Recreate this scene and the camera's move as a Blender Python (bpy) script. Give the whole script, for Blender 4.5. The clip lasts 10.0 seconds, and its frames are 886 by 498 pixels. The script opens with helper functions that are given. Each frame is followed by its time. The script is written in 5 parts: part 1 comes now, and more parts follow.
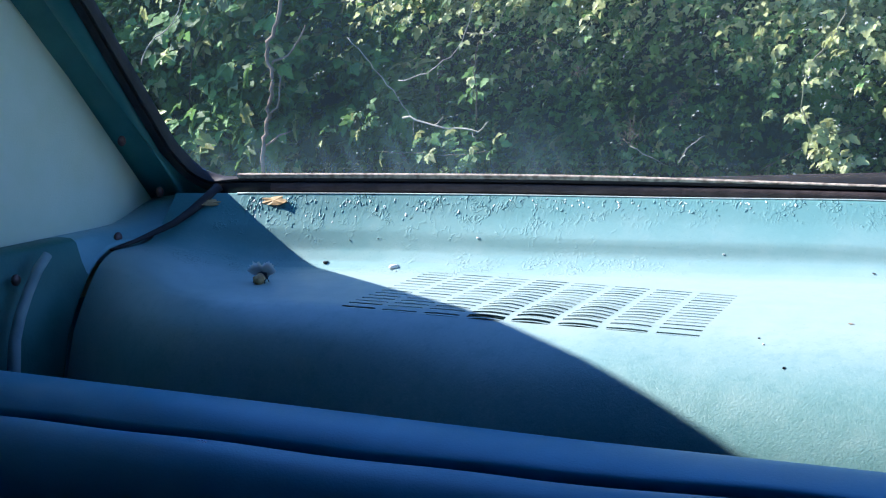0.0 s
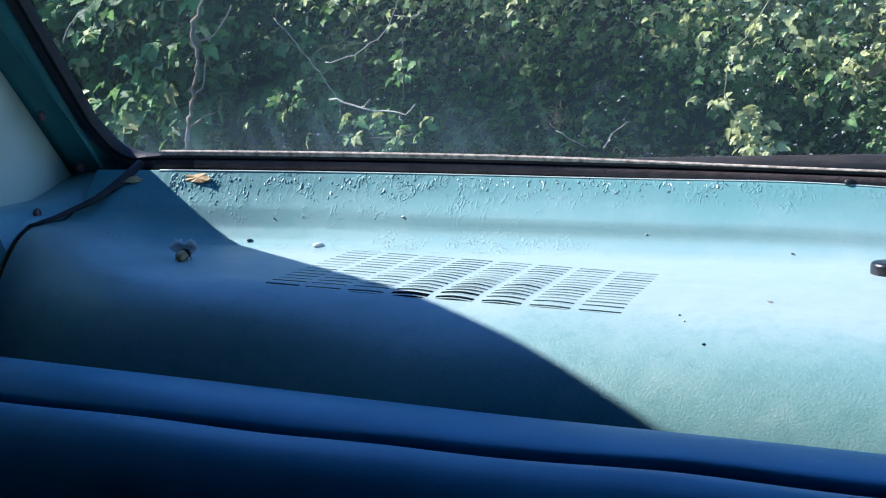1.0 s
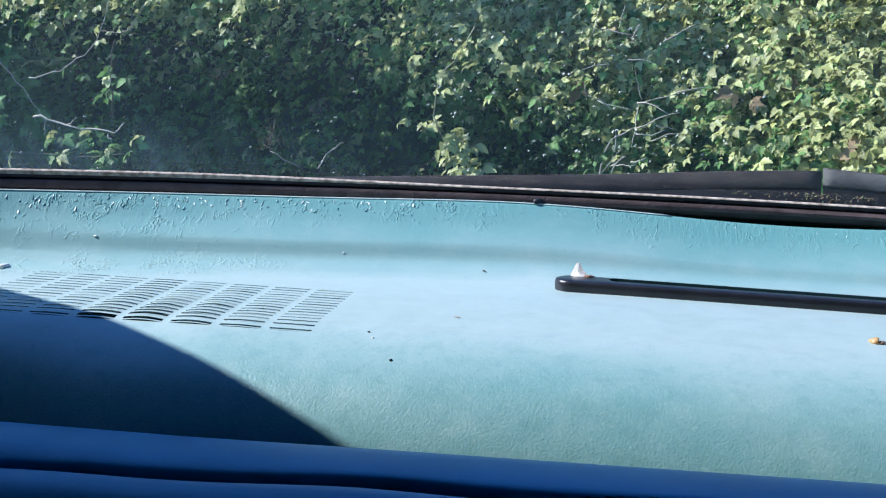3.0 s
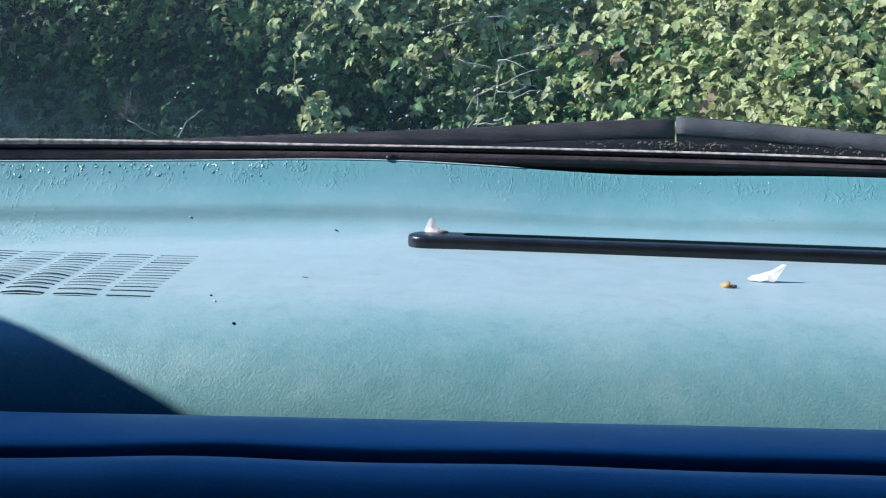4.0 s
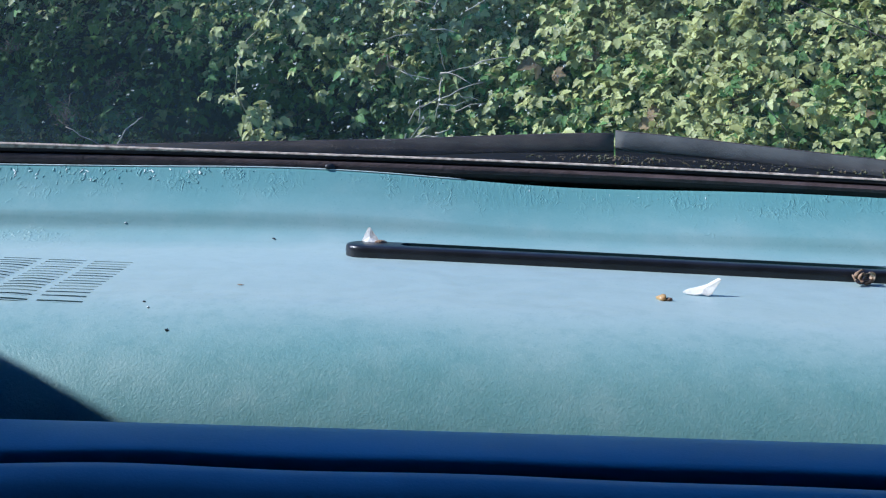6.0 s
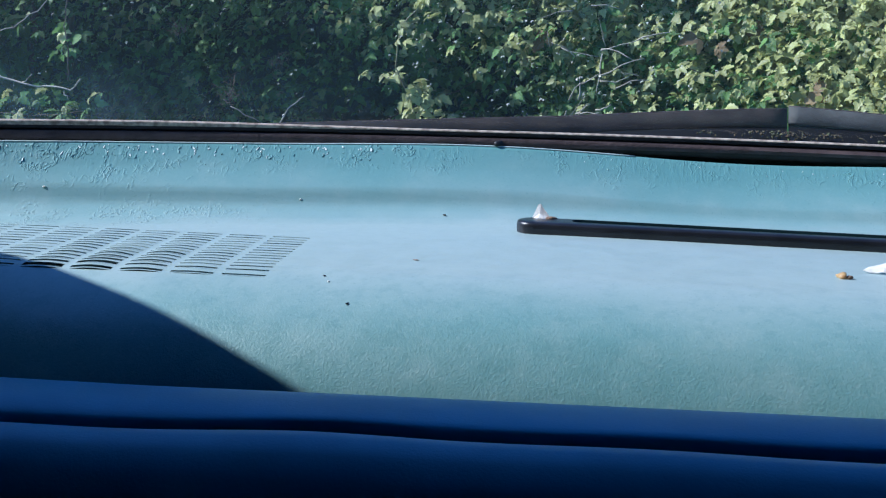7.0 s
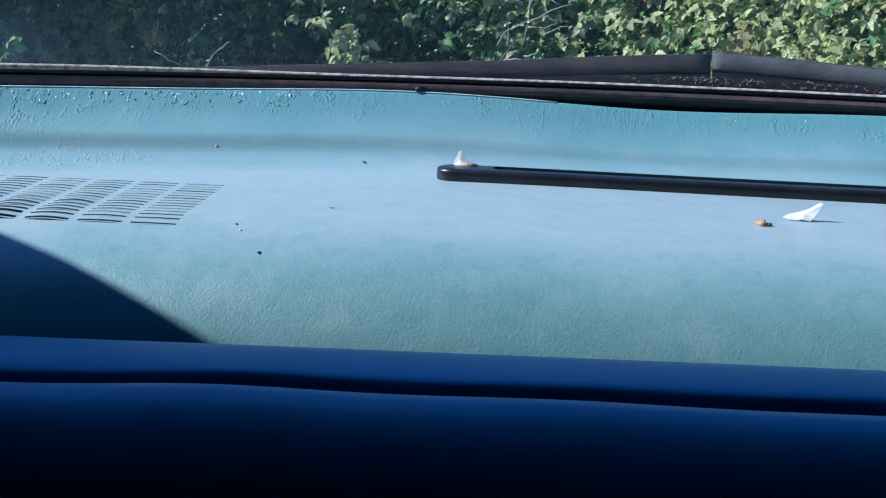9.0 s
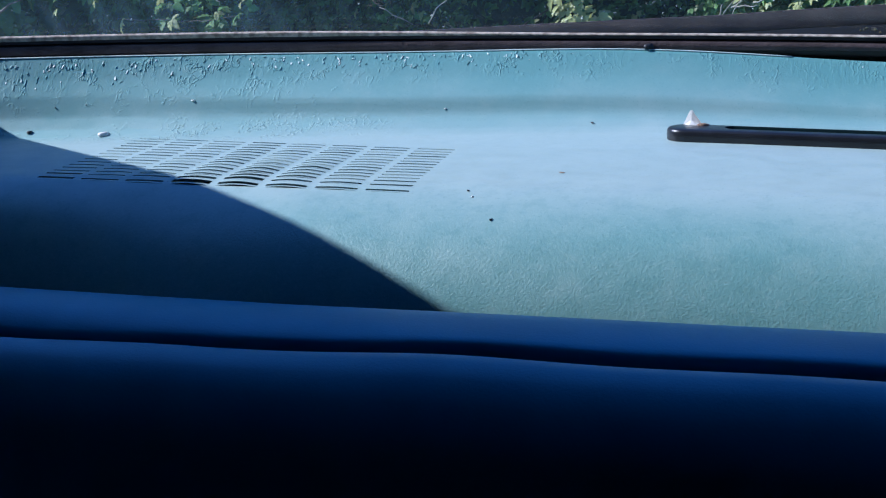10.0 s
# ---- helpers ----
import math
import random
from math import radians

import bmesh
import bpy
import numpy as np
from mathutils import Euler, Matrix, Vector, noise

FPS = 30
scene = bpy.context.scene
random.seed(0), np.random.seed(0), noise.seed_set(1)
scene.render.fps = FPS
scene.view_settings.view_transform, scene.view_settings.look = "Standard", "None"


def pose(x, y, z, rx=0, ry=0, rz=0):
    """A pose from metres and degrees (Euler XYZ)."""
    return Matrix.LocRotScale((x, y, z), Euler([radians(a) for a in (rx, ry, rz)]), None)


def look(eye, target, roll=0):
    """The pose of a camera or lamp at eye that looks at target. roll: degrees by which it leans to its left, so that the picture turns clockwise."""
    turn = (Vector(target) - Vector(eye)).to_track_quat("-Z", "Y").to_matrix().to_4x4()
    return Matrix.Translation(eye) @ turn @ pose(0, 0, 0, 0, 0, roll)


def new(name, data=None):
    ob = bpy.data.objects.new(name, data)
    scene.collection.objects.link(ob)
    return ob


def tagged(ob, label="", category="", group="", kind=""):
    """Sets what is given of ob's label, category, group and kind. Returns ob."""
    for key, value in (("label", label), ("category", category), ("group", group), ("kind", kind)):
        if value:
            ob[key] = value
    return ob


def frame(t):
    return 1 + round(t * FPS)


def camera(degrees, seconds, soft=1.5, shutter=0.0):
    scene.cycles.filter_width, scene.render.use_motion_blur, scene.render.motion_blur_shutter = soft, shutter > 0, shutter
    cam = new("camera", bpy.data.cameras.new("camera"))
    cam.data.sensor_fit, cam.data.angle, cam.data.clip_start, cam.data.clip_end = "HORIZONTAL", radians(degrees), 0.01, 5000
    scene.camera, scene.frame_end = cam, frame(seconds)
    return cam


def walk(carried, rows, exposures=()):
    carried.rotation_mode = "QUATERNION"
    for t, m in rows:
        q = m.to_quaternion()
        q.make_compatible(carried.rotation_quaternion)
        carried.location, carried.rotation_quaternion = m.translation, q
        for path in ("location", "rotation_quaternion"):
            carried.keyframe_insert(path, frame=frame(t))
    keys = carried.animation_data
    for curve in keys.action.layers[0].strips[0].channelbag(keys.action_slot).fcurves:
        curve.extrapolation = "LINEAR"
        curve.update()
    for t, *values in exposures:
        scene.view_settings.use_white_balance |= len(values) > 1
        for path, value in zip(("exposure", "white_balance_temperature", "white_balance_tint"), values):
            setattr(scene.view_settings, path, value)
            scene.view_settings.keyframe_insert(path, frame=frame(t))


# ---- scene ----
cam = camera(37.0, 10.0, soft=1.2)
PATH = [
    (0, (0.0211, -0.0224, 0.1604), (-0.8522, 1.7517, -0.1400), -2.10),
    (0.2, (0.0264, -0.0211, 0.1621), (-0.8145, 1.7673, -0.1457), -2.67),
    (0.5, (0.0245, -0.0170, 0.1571), (-0.8106, 1.7730, -0.1566), -2.20),
    (0.7, (0.0201, -0.0275, 0.1599), (-0.8023, 1.7699, -0.1447), -1.87),
    (1, (0.0225, -0.0217, 0.1544), (-0.7500, 1.7946, -0.1689), -1.24),
    (1.2, (0.0166, -0.0251, 0.1566), (-0.7161, 1.8067, -0.1716), -0.94),
    (1.5, (0.0207, -0.0219, 0.1507), (-0.6671, 1.8237, -0.1970), -0.21),
    (1.7, (0.0280, -0.0139, 0.1516), (-0.6232, 1.8436, -0.2030), -0.97),
    (2, (0.0274, -0.0143, 0.1482), (-0.5579, 1.8629, -0.2172), -0.16),
    (2.2, (0.0304, -0.0043, 0.1490), (-0.5344, 1.8786, -0.2194), -0.44),
    (2.5, (0.0349, -0.0091, 0.1483), (-0.5048, 1.8840, -0.2047), -0.31),
    (2.7, (0.0364, -0.0037, 0.1491), (-0.4613, 1.9058, -0.1766), -0.29),
    (2.9, (0.0384, -0.0064, 0.1512), (-0.3777, 1.9267, -0.1489), -0.50),
    (3, (0.0422, -0.0136, 0.1515), (-0.3408, 1.9273, -0.1424), 0.23),
    (3.2, (0.0520, -0.0079, 0.1524), (-0.2053, 1.9508, -0.1593), -0.25),
    (4.3, (0.0609, 0.0137, 0.1379), (-0.1156, 1.9763, -0.2044), -0.90),
    (4.5, (0.0659, 0.0153, 0.1405), (-0.0656, 1.9843, -0.1849), -0.44),
    (4.7, (0.0680, 0.0164, 0.1371), (-0.0267, 1.9881, -0.1845), 0.47),
    (5, (0.0686, 0.0211, 0.1308), (0.0016, 1.9931, -0.1958), 1.28),
    (5.2, (0.0692, 0.0201, 0.1313), (0.0443, 1.9963, -0.1748), 1.61),
    (6.3, (0.0525, 0.0093, 0.1384), (-0.1518, 1.9724, -0.1849), -0.50),
    (6.5, (0.0487, 0.0076, 0.1379), (-0.2259, 1.9618, -0.1872), -0.87),
    (6.8, (0.0476, 0.0083, 0.1378), (-0.2850, 1.9489, -0.2137), -0.55),
    (7, (0.0451, 0.0063, 0.1373), (-0.2913, 1.9461, -0.2153), -0.54),
    (7.2, (0.0499, 0.0093, 0.1391), (-0.2598, 1.9535, -0.2136), -0.86),
    (7.5, (0.0475, 0.0094, 0.1388), (-0.2445, 1.9538, -0.2274), -0.64),
    (7.7, (0.0471, 0.0086, 0.1388), (-0.2460, 1.9540, -0.2215), -0.39),
    (8, (0.0477, 0.0085, 0.1400), (-0.2296, 1.9549, -0.2268), -0.32),
    (8.2, (0.0464, 0.0109, 0.1380), (-0.2200, 1.9582, -0.2321), 0.03),
    (8.5, (0.0480, 0.0129, 0.1369), (-0.1938, 1.9582, -0.2598), 0.30),
    (8.7, (0.0501, 0.0185, 0.1348), (-0.1782, 1.9579, -0.2970), 0.62),
    (9, (0.0534, 0.0217, 0.1341), (-0.1858, 1.9604, -0.2953), -0.12),
    (9.2, (0.0508, 0.0200, 0.1340), (-0.2645, 1.9514, -0.2787), -1.15),
    (9.3, (0.0440, 0.0172, 0.1338), (-0.3441, 1.9385, -0.2640), -1.77),
    (9.5, (0.0457, 0.0142, 0.1369), (-0.4555, 1.9127, -0.2428), -2.71),
    (9.7, (0.0472, 0.0158, 0.1357), (-0.4824, 1.9042, -0.2565), -3.22),
    (10, (0.0476, 0.0219, 0.1455), (-0.5130, 1.8746, -0.3578), -2.66),
]
walk(cam, [(t, look(eye, target, roll)) for t, eye, target, roll in PATH],
     exposures=[(0.0, 1.22, 5100, 14), (0.9, 1.07, 5050, 14), (2.5, 0.87, 4970, 14), (4.5, 0.45, 4810, 13), (7.5, 0.33, 4690, 14), (10.0, 0.33, 4600, 16)])

# ---- world, sun ----
SUN_WAY = Vector((0.745, 0.05, -0.66)).normalized()
world = bpy.data.worlds.new("sky")
scene.world = world
world.use_nodes = True
wt = world.node_tree
sky = wt.nodes.new("ShaderNodeTexSky")
sky.sky_type, sky.sun_disc = "NISHITA", False
sky.sun_elevation, sky.sun_rotation = radians(41.5), radians(266)
wt.links.new(sky.outputs[0], wt.nodes["Background"].inputs[0])
wt.nodes["Background"].inputs[1].default_value = 0.11
sky.ozone_density, sky.dust_density = 8.0, 0.1
sun = new("sun", bpy.data.lights.new("sun", "SUN"))
sun.data.energy, sun.data.angle, sun.data.color = 5.0, radians(0.6), (1.0, 0.855, 0.64)
sun.matrix_world = look((-8, 0.8, 6.2), Vector((-8, 0.8, 6.2)) + SUN_WAY)


# ---- materials ----
def material(name, colour, other=None, rough=0.5, scale=20.0, metal=0.0, bump=0.0, bump_scale=200.0,
             through_light=0.0, per_piece=0.0, detail=5.0, spec=0.5):
    """Two-tone surface: large stains between two colours, fine grain, roughness wear and relief, in metres."""
    m = bpy.data.materials.new(name)
    m.use_nodes = True
    t = m.node_tree
    b = t.nodes["Principled BSDF"]
    co = t.nodes.new("ShaderNodeTexCoord")
    n1 = t.nodes.new("ShaderNodeTexNoise")
    n1.inputs["Scale"].default_value, n1.inputs["Detail"].default_value = scale, detail
    n2 = t.nodes.new("ShaderNodeTexNoise")
    n2.inputs["Scale"].default_value, n2.inputs["Detail"].default_value = bump_scale, 3
    for n in (n1, n2):
        t.links.new(co.outputs["Object"], n.inputs["Vector"])
    mix = t.nodes.new("ShaderNodeMix")
    mix.data_type = "RGBA"
    mix.inputs[6].default_value = (*colour, 1)
    mix.inputs[7].default_value = (*(other or [c * 0.75 for c in colour]), 1)
    ramp = t.nodes.new("ShaderNodeMapRange")
    ramp.inputs[1].default_value, ramp.inputs[2].default_value = 0.35, 0.65
    t.links.new(n1.outputs["Fac"], ramp.inputs[0])
    t.links.new(ramp.outputs[0], mix.inputs[0])
    colour_out = mix.outputs[2]
    if per_piece:
        geo = t.nodes.new("ShaderNodeNewGeometry")
        hsv = t.nodes.new("ShaderNodeHueSaturation")
        val = t.nodes.new("ShaderNodeMapRange")
        val.inputs[3].default_value, val.inputs[4].default_value = 1 - per_piece, 1 + per_piece
        t.links.new(geo.outputs["Random Per Island"], val.inputs[0])
        t.links.new(val.outputs[0], hsv.inputs["Value"])
        hue = t.nodes.new("ShaderNodeMapRange")
        hue.inputs[3].default_value, hue.inputs[4].default_value = 0.47, 0.53
        t.links.new(n1.outputs["Fac"], hue.inputs[0])
        t.links.new(hue.outputs[0], hsv.inputs["Hue"])
        t.links.new(colour_out, hsv.inputs["Color"])
        colour_out = hsv.outputs[0]
    t.links.new(colour_out, b.inputs["Base Color"])
    rr = t.nodes.new("ShaderNodeMapRange")
    rr.inputs[3].default_value, rr.inputs[4].default_value = rough * 0.85, min(1, rough * 1.2)
    t.links.new(n2.outputs["Fac"], rr.inputs[0])
    t.links.new(rr.outputs[0], b.inputs["Roughness"])
    b.inputs["Metallic"].default_value = metal
    b.inputs["Specular IOR Level"].default_value = spec
    if bump:
        bp = t.nodes.new("ShaderNodeBump")
        bp.inputs["Strength"].default_value, bp.inputs["Distance"].default_value = 1.0, bump
        t.links.new(n2.outputs["Fac"], bp.inputs["Height"])
        t.links.new(bp.outputs[0], b.inputs["Normal"])
    if through_light:
        tr = t.nodes.new("ShaderNodeBsdfTranslucent")
        t.links.new(colour_out, tr.inputs[0])
        ms = t.nodes.new("ShaderNodeMixShader")
        ms.inputs[0].default_value = through_light
        t.links.new(b.outputs[0], ms.inputs[1])
        t.links.new(tr.outputs[0], ms.inputs[2])
        t.links.new(ms.outputs[0], t.nodes["Material Output"].inputs[0])
    return m


def math_node(t, op, a, b=None, c=None):
    n = t.nodes.new("ShaderNodeMath")
    n.operation = op
    for i, v in enumerate((a, b, c)):
        if v is None:
            continue
        if isinstance(v, (int, float)):
            n.inputs[i].default_value = v
        else:
            t.links.new(v, n.inputs[i])
    return n.outputs[0]


def shelf_paint():
    """Teal paint: paler on the flat, greener at the front, darker at the back, flaking along the window."""
    m = bpy.data.materials.new("graded_teal_paint")
    m.use_nodes = True
    t = m.node_tree
    b = t.nodes["Principled BSDF"]
    co = t.nodes.new("ShaderNodeTexCoord")
    sep = t.nodes.new("ShaderNodeSeparateXYZ")
    t.links.new(co.outputs["Object"], sep.inputs[0])

    def noise_tex(scale, detail=4.0, rough=0.55, stretch=None):
        n = t.nodes.new("ShaderNodeTexNoise")
        n.inputs["Scale"].default_value, n.inputs["Detail"].default_value = scale, detail
        n.inputs["Roughness"].default_value = rough
        src = co.outputs["Object"]
        if stretch:
            mp = t.nodes.new("ShaderNodeMapping")
            mp.inputs["Scale"].default_value = stretch
            t.links.new(src, mp.inputs[0])
            src = mp.outputs[0]
        t.links.new(src, n.inputs["Vector"])
        return n.outputs["Fac"]

    def ramp(v, a, c, lo=0.0, hi=1.0):
        n = t.nodes.new("ShaderNodeMapRange")
        n.interpolation_type = "SMOOTHSTEP"
        for i, w in enumerate((a, c, lo, hi)):
            n.inputs[i + 1].default_value = w
        t.links.new(v, n.inputs[0])
        return n.outputs[0]

    def blend(f, c1, c2):
        n = t.nodes.new("ShaderNodeMix")
        n.data_type = "RGBA"
        for i, c in ((6, c1), (7, c2)):
            if isinstance(c, tuple):
                n.inputs[i].default_value = (*c, 1)
            else:
                t.links.new(c, n.inputs[i])
        if isinstance(f, (int, float)):
            n.inputs[0].default_value = f
        else:
            t.links.new(f, n.inputs[0])
        return n.outputs[2]

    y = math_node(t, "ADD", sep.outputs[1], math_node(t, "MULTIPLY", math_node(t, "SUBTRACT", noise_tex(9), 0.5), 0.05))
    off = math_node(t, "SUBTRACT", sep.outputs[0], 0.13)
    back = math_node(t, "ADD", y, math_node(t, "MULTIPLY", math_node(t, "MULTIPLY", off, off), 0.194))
    # 1 on the flat, where the paint is paler; 0 at front and back.
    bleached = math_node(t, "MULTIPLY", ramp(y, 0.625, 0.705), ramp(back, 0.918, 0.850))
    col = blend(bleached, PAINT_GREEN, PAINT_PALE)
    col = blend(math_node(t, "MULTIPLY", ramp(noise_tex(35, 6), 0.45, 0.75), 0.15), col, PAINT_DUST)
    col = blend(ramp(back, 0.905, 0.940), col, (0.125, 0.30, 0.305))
    worn = math_node(t, "MULTIPLY", ramp(noise_tex(95, 7, 0.7), 0.46, 0.66), ramp(y, 0.72, 0.64, 0.08, 0.28))
    col = blend(worn, col, (0.11, 0.25, 0.25))
    fine = math_node(t, "MULTIPLY", ramp(noise_tex(420, 4, 0.7), 0.50, 0.68), ramp(y, 0.74, 0.66, 0.05, 0.13))
    col = blend(fine, col, (0.50, 0.62, 0.60))
    speck = ramp(noise_tex(700, 2), 0.62, 0.72)
    col = blend(math_node(t, "MULTIPLY", speck, 0.25), col, (0.05, 0.17, 0.17))
    t.links.new(col, b.inputs["Base Color"])
    b.inputs["Specular IOR Level"].default_value = 0.65
    # relief: cracked, curling paint along the window, a leather-like grain at the front
    near_window = math_node(t, "MULTIPLY", math_node(t, "MULTIPLY", ramp(back, 0.893, 0.932), ramp(sep.outputs[0], 0.0, -0.25, 0.45, 1.0)), ramp(noise_tex(23, 5), 0.42, 0.66))
    t.links.new(math_node(t, "ADD", ramp(noise_tex(60), 0.3, 0.7, 0.36, 0.50), math_node(t, "MULTIPLY", ramp(back, 0.870, 0.915), 0.30)), b.inputs["Roughness"])
    def ridges(scale, width, stretch=None):
        """Curled edges of loose paint: thin worm-like lines."""
        n = math_node(t, "ABSOLUTE", math_node(t, "SUBTRACT", noise_tex(scale, 2.5, 0.55, stretch), 0.5))
        return ramp(n, width, 0.0)

    left = ramp(sep.outputs[0], -0.05, -0.30, 0.42, 1.0)
    loose = math_node(t, "MULTIPLY", math_node(t, "MULTIPLY", ramp(back, 0.908, 0.934), left), math_node(t, "MULTIPLY", ramp(noise_tex(19, 3), 0.40, 0.56), ramp(noise_tex(75, 2), 0.45, 0.60)))
    sparse = math_node(t, "MULTIPLY", math_node(t, "MULTIPLY", ramp(back, 0.885, 0.915), ramp(noise_tex(26, 3), 0.50, 0.66)), ramp(noise_tex(90, 2), 0.50, 0.62))
    streaks = math_node(t, "MULTIPLY", ramp(noise_tex(230, 3, 0.6, (1.0, 0.25, 0.25)), 0.5, 0.62), ramp(back, 0.915, 0.945))
    crease = math_node(t, "MULTIPLY", math_node(t, "MULTIPLY", ramp(back, 0.858, 0.876), ramp(back, 0.908, 0.890)), ramp(sep.outputs[0], -0.15, -0.36))
    pimples = math_node(t, "MULTIPLY", ramp(noise_tex(360, 3, 0.6), 0.50, 0.66), math_node(t, "MULTIPLY", crease, ramp(noise_tex(40, 3), 0.42, 0.58)))
    cracks = math_node(t, "ADD", math_node(t, "MULTIPLY", math_node(t, "ADD", ridges(105, 0.045, (1.0, 0.6, 0.6)), math_node(t, "MULTIPLY", ridges(230, 0.06), 0.6)), loose),
                       math_node(t, "ADD", math_node(t, "MULTIPLY", pimples, 0.8), math_node(t, "MULTIPLY", ridges(150, 0.05), math_node(t, "MULTIPLY", sparse, 0.32))))
    cracks = math_node(t, "MULTIPLY", cracks, 1.9)
    lumps = math_node(t, "MULTIPLY", noise_tex(260, 3), math_node(t, "ADD", 0.25, near_window))
    grain = math_node(t, "MULTIPLY", noise_tex(700, 4, 0.62), ramp(y, 0.70, 0.63))
    h = math_node(t, "ADD", math_node(t, "ADD", math_node(t, "MULTIPLY", cracks, 0.9), math_node(t, "MULTIPLY", streaks, 0.25)), math_node(t, "ADD", math_node(t, "MULTIPLY", lumps, 0.4), math_node(t, "MULTIPLY", grain, 0.62)))
    bp = t.nodes.new("ShaderNodeBump")
    bp.inputs["Strength"].default_value, bp.inputs["Distance"].default_value = 1.0, 0.00042
    t.links.new(h, bp.inputs["Height"])
    t.links.new(bp.outputs[0], b.inputs["Normal"])
    return m


def dusty_glass():
    """Clear pane with a thin film of dust that thickens towards its lower edge and corner, and faint run marks. Its
    teal tint and left-heavy spread also put a haze over the hedge.
    """
    m = bpy.data.materials.new("dusty_glass")
    m.use_nodes = True
    t = m.node_tree
    t.nodes.remove(t.nodes["Principled BSDF"])
    co = t.nodes.new("ShaderNodeTexCoord")
    sep = t.nodes.new("ShaderNodeSeparateXYZ")
    t.links.new(co.outputs["Object"], sep.inputs[0])
    clear = t.nodes.new("ShaderNodeBsdfTransparent")
    clear.inputs[0].default_value = (0.92, 0.96, 0.96, 1)
    gloss = t.nodes.new("ShaderNodeBsdfGlossy")
    gloss.inputs["Roughness"].default_value = 0.02
    dust = t.nodes.new("ShaderNodeBsdfTranslucent")
    dust.inputs[0].default_value = (0.52, 0.78, 0.90, 1)
    fres = t.nodes.new("ShaderNodeFresnel")
    fres.inputs[0].default_value = 1.45
    n = t.nodes.new("ShaderNodeTexNoise")
    n.inputs["Scale"].default_value, n.inputs["Detail"].default_value = 6, 6
    mp = t.nodes.new("ShaderNodeMapping")
    mp.inputs["Scale"].default_value = (1, 0.35, 0.35)
    t.links.new(co.outputs["Object"], mp.inputs[0])
    t.links.new(mp.outputs[0], n.inputs["Vector"])
    f = t.nodes.new("ShaderNodeTexNoise")
    f.inputs["Scale"].default_value, f.inputs["Detail"].default_value = 90, 4
    mp2 = t.nodes.new("ShaderNodeMapping")
    mp2.inputs["Scale"].default_value = (1, 0.12, 0.12)
    t.links.new(co.outputs["Object"], mp2.inputs[0])
    t.links.new(mp2.outputs[0], f.inputs["Vector"])
    low = t.nodes.new("ShaderNodeMapRange")
    low.interpolation_type = "SMOOTHSTEP"
    for i, w in enumerate((0.125, 0.05, 0.0, 1.0)):
        low.inputs[i + 1].default_value = w
    t.links.new(sep.outputs[2], low.inputs[0])
    # Thicker on the left: haze over the shaded hedge added to the dust.
    spread = t.nodes.new("ShaderNodeMapRange")
    spread.interpolation_type = "SMOOTHSTEP"
    for i, w in enumerate((-0.20, 0.22, 1.7, 0.75)):
        spread.inputs[i + 1].default_value = w
    t.links.new(sep.outputs[0], spread.inputs[0])
    film = math_node(t, "MULTIPLY", math_node(t, "MULTIPLY", n.outputs["Fac"], DUST_FILM), spread.outputs[0])
    side = t.nodes.new("ShaderNodeMapRange")
    side.interpolation_type = "SMOOTHSTEP"
    for i, w in enumerate((-0.50, -0.08, 1.0, 0.05)):
        side.inputs[i + 1].default_value = w
    t.links.new(sep.outputs[0], side.inputs[0])
    runs = math_node(t, "MULTIPLY", side.outputs[0], math_node(t, "MULTIPLY", math_node(t, "MULTIPLY", f.outputs["Fac"], f.outputs["Fac"]), math_node(t, "MULTIPLY", low.outputs[0], DUST_LOW)))
    amount = math_node(t, "ADD", film, runs)
    m1, m2 = t.nodes.new("ShaderNodeMixShader"), t.nodes.new("ShaderNodeMixShader")
    t.links.new(math_node(t, "MULTIPLY", fres.outputs[0], 0.5), m1.inputs[0])
    t.links.new(clear.outputs[0], m1.inputs[1])
    t.links.new(gloss.outputs[0], m1.inputs[2])
    t.links.new(amount, m2.inputs[0])
    t.links.new(m1.outputs[0], m2.inputs[1])
    t.links.new(dust.outputs[0], m2.inputs[2])
    t.links.new(m2.outputs[0], t.nodes["Material Output"].inputs[0])
    return m


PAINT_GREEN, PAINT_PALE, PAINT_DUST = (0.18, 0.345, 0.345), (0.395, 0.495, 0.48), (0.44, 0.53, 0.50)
DUST_FILM, DUST_LOW = 0.021, 0.16
SHELF = shelf_paint()
# Pale paint that imitates sunlight caught by edges and chips.
EDGE = material("sunlit_paint_edge", (0.62, 0.70, 0.68), (0.42, 0.55, 0.55), rough=0.6, scale=90, bump=0.0003, bump_scale=500)
GLASS = dusty_glass()
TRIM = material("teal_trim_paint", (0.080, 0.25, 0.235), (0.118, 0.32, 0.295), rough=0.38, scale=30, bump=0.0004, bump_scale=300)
# Copies of the trim paint: shade in the column's colour, sky light in the ledge's.
COLUMN = material("shaded_column_paint", (0.040, 0.135, 0.110), (0.060, 0.175, 0.145), rough=0.5, scale=30, bump=0.0004, bump_scale=300)
LEDGE = material("skylit_ledge_paint", (0.24, 0.40, 0.44), (0.30, 0.47, 0.50), rough=0.36, scale=30, bump=0.0004, bump_scale=300)
BEAD = material("worn_pale_bead", (0.30, 0.37, 0.36), (0.40, 0.46, 0.44), rough=0.6, scale=60, bump=0.0003, bump_scale=400)
VINYL = material("dark_blue_vinyl", (0.088, 0.295, 0.465), (0.120, 0.345, 0.53), rough=0.40, spec=0.7, scale=25, bump=0.00012, bump_scale=700)
WELT = material("black_welt", (0.008, 0.008, 0.01), rough=0.85, bump=0.0003, bump_scale=500, spec=0.15)
